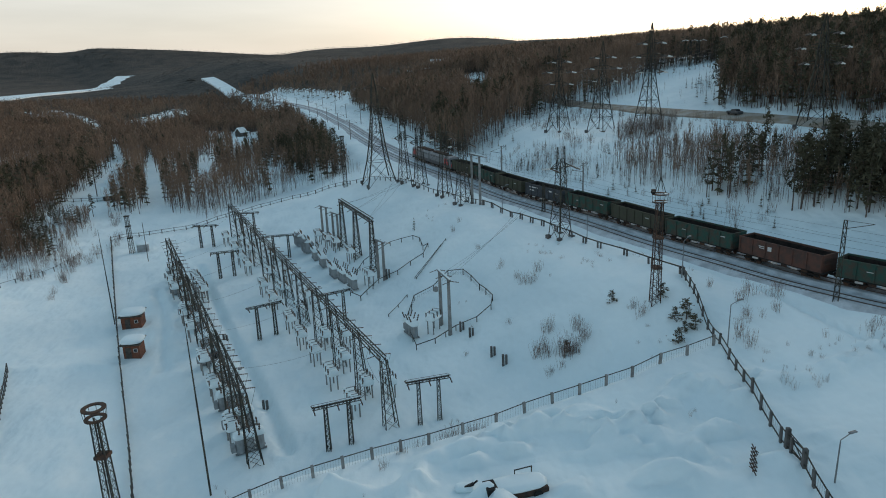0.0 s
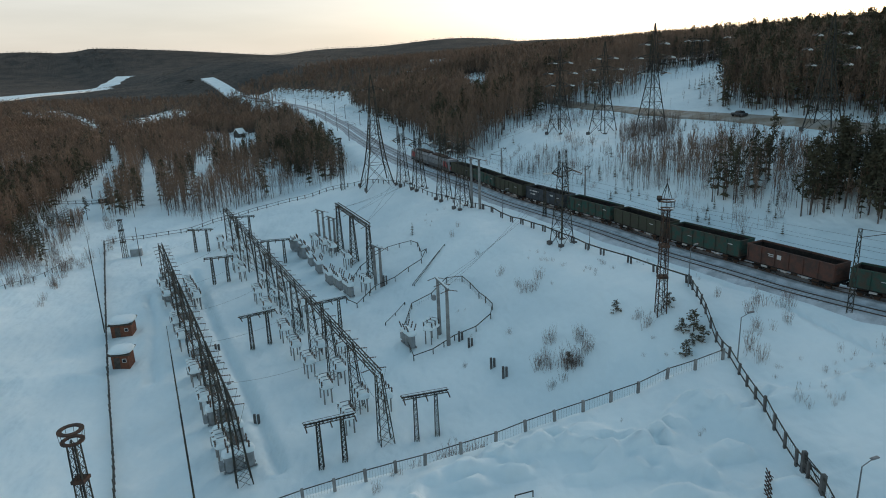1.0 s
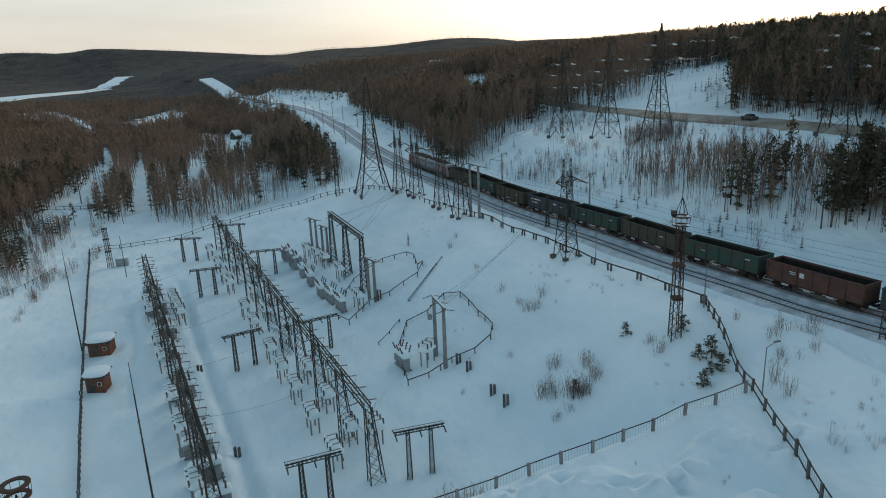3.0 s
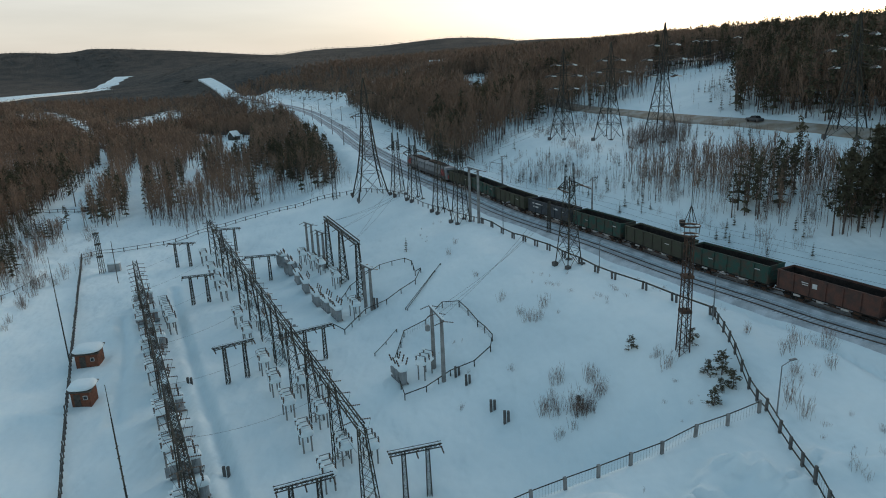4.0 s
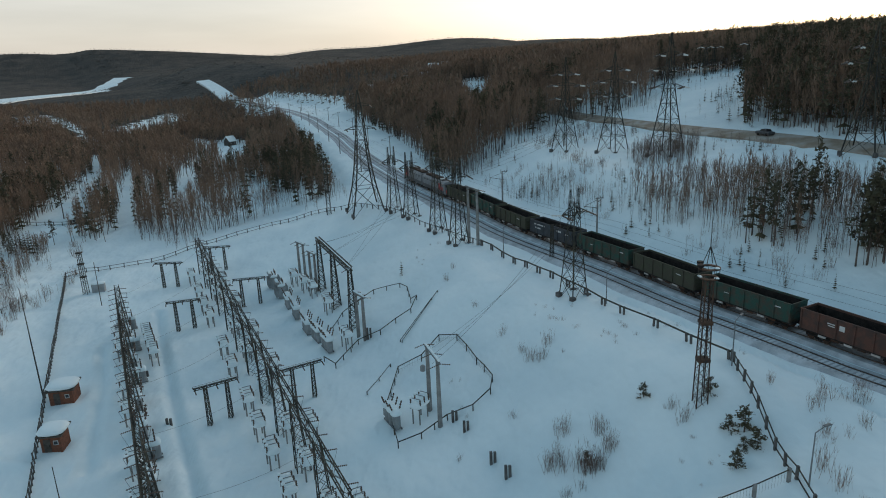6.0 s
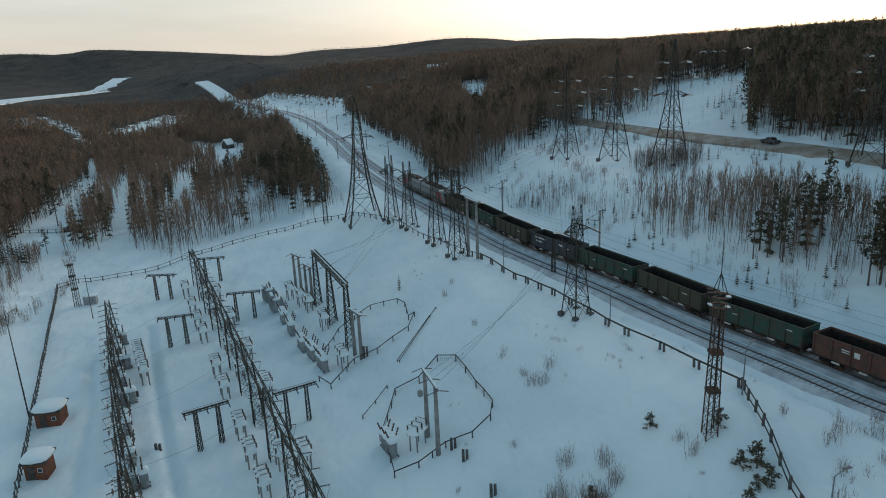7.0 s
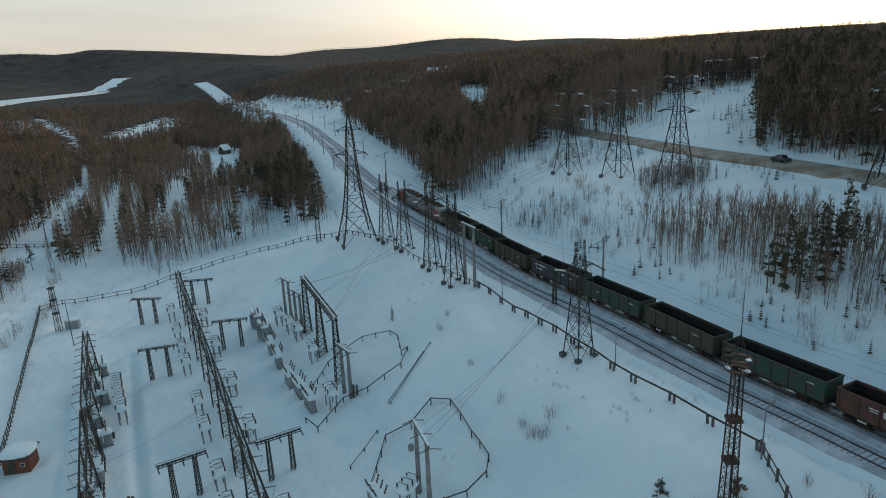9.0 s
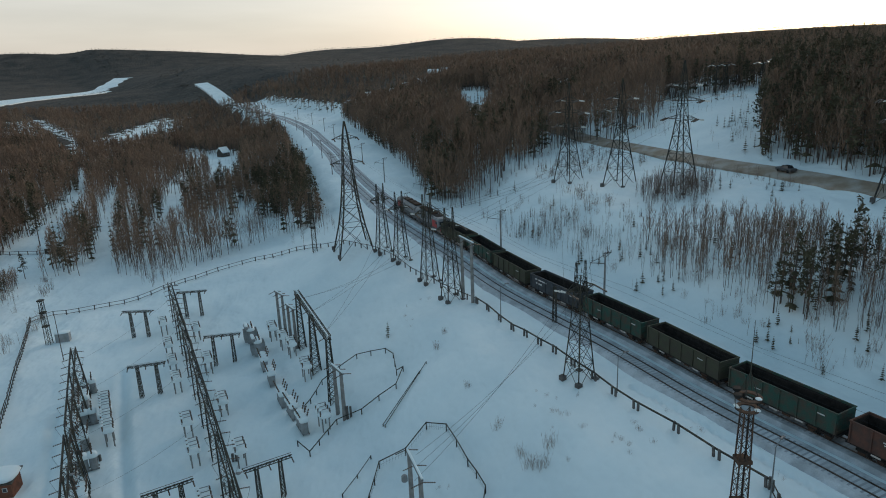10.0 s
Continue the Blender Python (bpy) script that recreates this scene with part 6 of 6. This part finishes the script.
panel_fence([(-26.2, 190.4), (-38.1, 199.0), (-45.7, 201.2), (-52.7, 200.6), (-59.9, 195.8), (-66.0, 190.5), (-72.7, 183.3), (-81.7, 179.7), (-86.8, 178.1), (-89.8, 174.2)], "dark post and rail fence along the wood's edge", 3.0, 1.2, 0.20, rails=2)
panel_fence([(-89.8, 174.2), (-68.1, 129.7), (-57.3, 107.7), (-47.4, 87.9), (-38.2, 69.7), (-33.8, 60.7), (-28, 48)], "straight dark fence of close-set posts across the snow", 1.55, 1.5, 0.20, rails=2)
panel_fence([(-100, 124), (-95.2, 135.3), (-92.5, 141.9), (-90.7, 148.0), (-91, 160)], "old post and wire fence in open snow", 3.2, 1.1, 0.16, rails=1, rail_w=0.06)
panel_fence([(-67.0, 92.7), (-58.9, 78.0), (-54, 68)], "short dark fence of close-set posts in snow", 1.6, 1.5, 0.20, rails=2)
# gate at the fence's foot
gt = thing("gate", pose(29.4, 49.4, ground_z(29.4, 49.4), 0, 0, 86), "dark steel gate leaf between stout posts", "gate")
for x in (-1.6, 1.6):
    part("gate_post", Build().box((x, 0, 0.75), (0.38, 0.36, 2.0), 0, 0.04), CONCRETE_DARK, gt)
gl = Build()
for z in (0.3, 0.9, 1.5):
    gl.bar((-1.4, 0, z), (1.4, 0, z), 0.07)
gl.bar((-1.4, 0, 0.3), (1.4, 0, 1.5), 0.06)
part("gate_leaf", gl, STEEL, gt)


def lamp_post(x, y, h, turn):
    m = thing("street_lamp", pose(x, y, ground_z(x, y), 0, 0, turn), "slim grey street lamp with a bent arm", "street lamp", "street lamps")
    part("post", Build().bar((0, 0, -0.4), (0, 0, h), 0.16, 8, 0.10).bar((0, 0, h), (1.0, 0, h + 0.35), 0.08, 6), STEEL_GREY, m)
    part("lamp_head", Build().box((1.25, 0, h + 0.4), (0.75, 0.28, 0.16), 0, 0.05), STEEL_GREY, m)


lamp_post(32.6, 86.0, 5.2, 40)
lamp_post(31.3, 67.8, 5.0, 20)
lamp_post(31.0, 46.2, 3.9, 20)
lamp_post(24.2, 107.0, 4.6, 30)
lamp_post(12.5, 133.0, 4.6, 30)

# ---- single shrubs, young firs and pines in the yard ----


def single(kind, shape, mats, x, y, h, k, label, group, lift=0.0):
    t = thing(kind, pose(x, y, ground_z(x, y) + lift, 0, 0, rng.uniform(0, 360)), label, kind.replace("_", " "), group)
    v, f, m = shape
    for idx, nm, mat in ((0, "trunk", mats[0]), (1, "crown", mats[1])):
        sel = f[m == idx]
        if len(sel) == 0:
            continue
        used, inv = np.unique(sel, return_inverse=True)
        me = bpy.data.meshes.new(nm)
        me.from_pydata([tuple(p) for p in v[used] * (h * k, h * k, h)], [], [tuple(int(q) for q in t3) for t3 in inv.reshape(-1, 3)])
        me.materials.append(mat)
        part(nm, me, mat, t)
    return t


for x, y, h in ((12.2, 81.6, 2.6), (12.9, 81.0, 2.2), (15.2, 79.8, 2.6), (16.0, 78.8, 2.9), (16.6, 79.4, 2.2), (17.8, 80.6, 2.3), (14.2, 84.5, 1.9), (13.4, 77.6, 1.5), (17.6, 83.2, 2.2), (25.6, 80.6, 2.0), (25.0, 82.5, 1.4),
                (12.4, 98.0, 2.2), (13.6, 97.4, 2.0), (14.6, 99.4, 1.8), (11.6, 100.4, 1.5), (9.8, 106, 1.3), (6.5, 115, 1.2), (2.2, 127, 1.4), (3.6, 130, 1.2), (9.2, 89.5, 1.1), (2.8, 86.5, 1.0), (0.6, 62.2, 2.0), (1.8, 62.8, 2.2),
                (2.6, 62.2, 1.8), (-0.4, 61.4, 1.6), (3.4, 63.2, 1.7), (-5.2, 57.2, 1.1), (-6.4, 55.0, 1.2), (-3.4, 58.6, 1.0), (36.5, 77, 1.9), (38.2, 78.5, 2.0), (41, 77.5, 2.1), (42.5, 79, 1.6), (39.5, 74, 1.5), (33.2, 69.5, 2.2), (33.6, 67.2, 1.8), (34.8, 82, 1.4),
                (-83, 138, 2.6), (-84.5, 140, 2.3), (-81, 131, 2.0), (-86, 147, 3.0), (-79.5, 126.5, 1.6), (-88, 152, 2.8), (-85.5, 154.5, 2.4)):
    for k in range(3 if 11 < x < 19 and y < 90 else 2):
        single("bare_shrub", SHRUBS[rng.integers(5)], BUSH, x + 0.6 * k * rng.uniform(-1, 1), y + 0.6 * k * rng.uniform(-1, 1), h * rng.uniform(1.05, 1.4), 1.0, "bare brown shrub standing in deep snow", "yard shrubs", -0.1)
for x, y, h, sh in ((27.9, 73.4, 1.8, 1), (29.9, 76.6, 2.3, 2), (30.3, 74.6, 1.7, 3), (28.8, 77.4, 1.5, 0), (29.2, 75.0, 1.2, 1), (22.9, 85.2, 1.5, 2), (28.9, 82.4, 1.6, 3), (-5.9, 136.0, 2.4, 0), (15.8, 80.2, 1.3, 2), (-94.8, 156.0, 2.2, 1)):
    single("young_pine", YOUNG_PINES[sh % 4] if x > 15 else FIRS[sh % 4], GREEN, x, y, h * 1.25, 2.5 if x > 15 else 1.15, "young dark green pine in snow", "yard firs", -0.2)
for x, y, h in ((-127.5, 243, 14), (-104, 214, 8.5), (-101.5, 212, 7.0), (-112, 209, 7.5)):
    single("pine_tree", PINES[rng.integers(4)], GREEN, x, y, h, 1.25, "broad dark pine standing at the village edge", "village pines", -0.2)
xs, ys = scatter(800, -4, 46, 62, 150, lambda x, y: (x - track_x(y) < -4) & (x - track_x(y) > -34) & (clump(x, y, 9, 61) > 0.28))
stand("snow_grass", "dry brown stems poking out of the snow", xs, ys, SHRUBS, 0.3, 0.8, BUSH, 1.0, 1.8)
xs, ys = scatter(900, 30, 62, 45, 95, lambda x, y: (x - track_x(y) < -5) & (x > 33) & (clump(x, y, 6, 62) > 0.15))
stand("snow_grass", "dry brown stems and saplings beside the railway", xs, ys, SHRUBS + THIN_BIRCHES[:2], 0.5, 1.7, BUSH)
xs, ys = scatter(220, -34, 30, 42, 62, lambda x, y: clump(x, y, 5, 63) > 0.35)
stand("snow_grass", "dry stems along the snow bank", xs, ys, SHRUBS, 0.3, 0.8, BUSH)
xs, ys = scatter(900, -122, -84, 140, 205, lambda x, y: (x < -0.48 * y - 3) & (clump(x, y, 7, 64) > 0.1))
stand("thicket", "bare saplings along the western snow bank", xs, ys, THIN_BIRCHES + SHRUBS, 1.2, 4.0, BUSH)
xs, ys = scatter(1000, -130, -96, 152, 204, lambda x, y: (x < -0.30 * y - 48) & (clump(x, y, 8, 65) > -0.25))
stand("birch_wood", "bare brown birches on the western snow bank", xs, ys, BIRCHES + THIN_BIRCHES, 2.5, 6.0, BARE, 1.2, 2.0)
xs, ys = scatter(330, -132, -98, 158, 202, lambda x, y: (x < -0.30 * y - 50) & (clump(x, y, 8, 66) > -0.1))
stand("fir_wood", "young dark firs on the western snow bank", xs, ys, SLIM_FIRS + PINES, 3.0, 7.0, GREEN)
# tall edge pines beyond the railway
for i in range(46):
    x, y = rng.uniform(50, 84), rng.uniform(76, 118)
    s = x - float(track_x(y))
    if s < 25 or s > 40:
        continue
    single("pine_tree", TALL_PINES[rng.integers(4)], GREEN, x, y, rng.uniform(8, 12.5), 1.05, "tall dark pine on the slope beyond the railway", "edge pines", -0.2)

# ---- village, far houses, clutter ----


def house(x, y, rz, w, d, h, wall_mat, label):
    t = thing("house", pose(x, y, ground_z(x, y), 0, 0, rz), label, "house", "village houses")
    part("wall", Build().box((0, 0, h / 2 - 0.5), (w, d, h + 1.0)), wall_mat, t)
    rise = d * 0.55
    part("gable", Build().quad_tube([[(sx * w / 2, -d / 2, h), (sx * w / 2, d / 2, h), (sx * w / 2, 0, h + rise)] for sx in (-1, 1)]), wall_mat, t)
    roof = Build()
    for sy in (-1, 1):
        roof.quad_tube([[(sx * (w / 2 + 0.4), sy * (d / 2 + 0.5), h - 0.45), (sx * (w / 2 + 0.4), 0, h + rise + 0.05), (sx * (w / 2 + 0.4), 0, h + rise + 0.45), (sx * (w / 2 + 0.4), sy * (d / 2 + 0.5), h - 0.05)] for sx in (-1, 1)])
    part("roof", roof, SNOW_CAP, t, "snow-covered pitched roof")
    part("chimney", Build().box((w * 0.2, 0.4, h + rise + 0.3), (0.6, 0.6, 1.4)), CONCRETE_DARK, t)
    for k in (-0.25, 0.25):
        wi = part("window", Build().box((w * k, -d / 2 - 0.02, h * 0.55), (0.9, 0.1, 1.1)), WHITE, t)
        part("pane", Build().box((w * k, -d / 2 - 0.08, h * 0.55), (0.7, 0.03, 0.9)), GLASS, wi)
    return t


for x, y, rz, w, d, h in ((-121, 246, 20, 7, 5.5, 2.6), (-126, 262, 10, 6, 5, 2.4), (-119, 236, 30, 5, 4, 2.2), (-133, 275, 15, 7, 5, 2.6)):
    house(x, y, rz, w, d, h, WOOD_OLD, "dark timber village house under snow")
house(-136, 462, 60, 6, 5, 3.0, WOOD_OLD, "dark timber house with steep snowy roof in a clearing")
house(-99, 340, 20, 5, 4, 2.2, BLACK, "dark timber barn under snow")
house(-62, 352, 15, 9, 4, 2.6, WHITE, "pale low railway building beside the track")
for x, y in ((-38, 555), (-46, 570), (-30, 572), (-20, 585), (-52, 590), (0, 640), (12, 650)):
    house(x, y, rng.uniform(0, 90), 9, 7, 3.4, WHITE if rng.random() < 0.5 else WOOD_OLD, "distant village house under snow")
panel_fence([(-136, 232), (-122, 232), (-113, 240)], "dark timber village fence", 2.6, 1.3, 0.2, rails=2)

hed = thing("steel_barrier", pose(25.8, 49.2, ground_z(25.8, 49.2), 0, 0, 62), "row of crossed rusty steel bars lying on snow", "barrier")
for k in range(6):
    x = -1.6 + k * 0.62
    part("cross", Build().bar((x - 0.3, -0.3, 0), (x + 0.3, 0.3, 0.75), 0.07).bar((x + 0.3, -0.3, 0), (x - 0.3, 0.3, 0.75), 0.07), RUST, hed)
part("spine", Build().bar((-2, 0, 0.38), (2, 0, 0.38), 0.08), RUST, hed)

wreck = thing("abandoned_trailer", pose(5.6, 50.0, ground_z(5.6, 50.0) - 0.1, 0, 0, 14), "rusty flat trailer buried in snow with loose rails", "trailer")
part("bed", Build().box((0, 0, 0.55), (5.2, 2.2, 0.7), 0, 0.06), RUST, wreck)
part("snow_cover", snow_pad(Build(), (0, 0, 0.85), (5.3, 2.3, 0.5)), SNOW_CAP, wreck, smooth=True)
part("headboard", Build().bar((0.2, 1.0, 0.9), (0.2, 1.0, 1.7), 0.08).bar((1.8, 1.0, 0.9), (1.8, 1.0, 1.8), 0.08).bar((0.2, 1.0, 1.65), (1.8, 1.0, 1.75), 0.08), STEEL, wreck)
part("cab_box", Build().box((-2.4, -0.1, 1.0), (1.0, 1.6, 0.9), 0, 0.08), BLACK, wreck)
for sx in (-1.6, 1.6):
    part("wheel", Build().quad_tube([[(sx + 0.42 * math.cos(2 * math.pi * j / 12), yy, 0.35 + 0.42 * math.sin(2 * math.pi * j / 12)) for j in range(12)] for yy in (-1.2, -0.95)]), BLACK, wreck)
scrap = thing("scrap_heap", pose(1.3, 50.6, ground_z(1.3, 50.6)), "dark scrap metal poking out of the snow", "scrap")
part("bent_bar", Build().bar((-0.7, 0, 0.1), (0.6, 0.2, 0.6), 0.22).bar((0.6, 0.2, 0.6), (0.9, 0, 1.0), 0.16), BLACK, scrap)
part("snow_cover", snow_pad(Build(), (-0.2, 0.3, 0.0), (1.8, 1.2, 0.4)), SNOW_CAP, scrap, smooth=True)

# one car on the hill road
cx_, cy_ = float(curve(rt, 172.0)) + 0.5, 172.0
car = thing("car", pose(cx_, cy_, ground_z(cx_, cy_) + 0.45, 0, 0, 106), "dark car on the icy hill road", "car")
part("body", Build().box((0, 0, 0.62), (4.2, 1.7, 0.65), 0, 0.12), LOCO_DARK, car)
part("cabin", Build().quad_tube([[(-1.3, -0.75, 0.92), (1.0, -0.75, 0.92), (1.0, 0.75, 0.92), (-1.3, 0.75, 0.92)], [(-0.9, -0.62, 1.45), (0.45, -0.62, 1.45), (0.45, 0.62, 1.45), (-0.9, 0.62, 1.45)]]), GLASS, car)
for sx in (-1.3, 1.3):
    for sy in (-0.8, 0.8):
        part("wheel", Build().quad_tube([[(sx + 0.32 * math.cos(2 * math.pi * j / 12), sy + yy, 0.32 + 0.32 * math.sin(2 * math.pi * j / 12)) for j in range(12)] for yy in (-0.1, 0.1)]), BLACK, car)
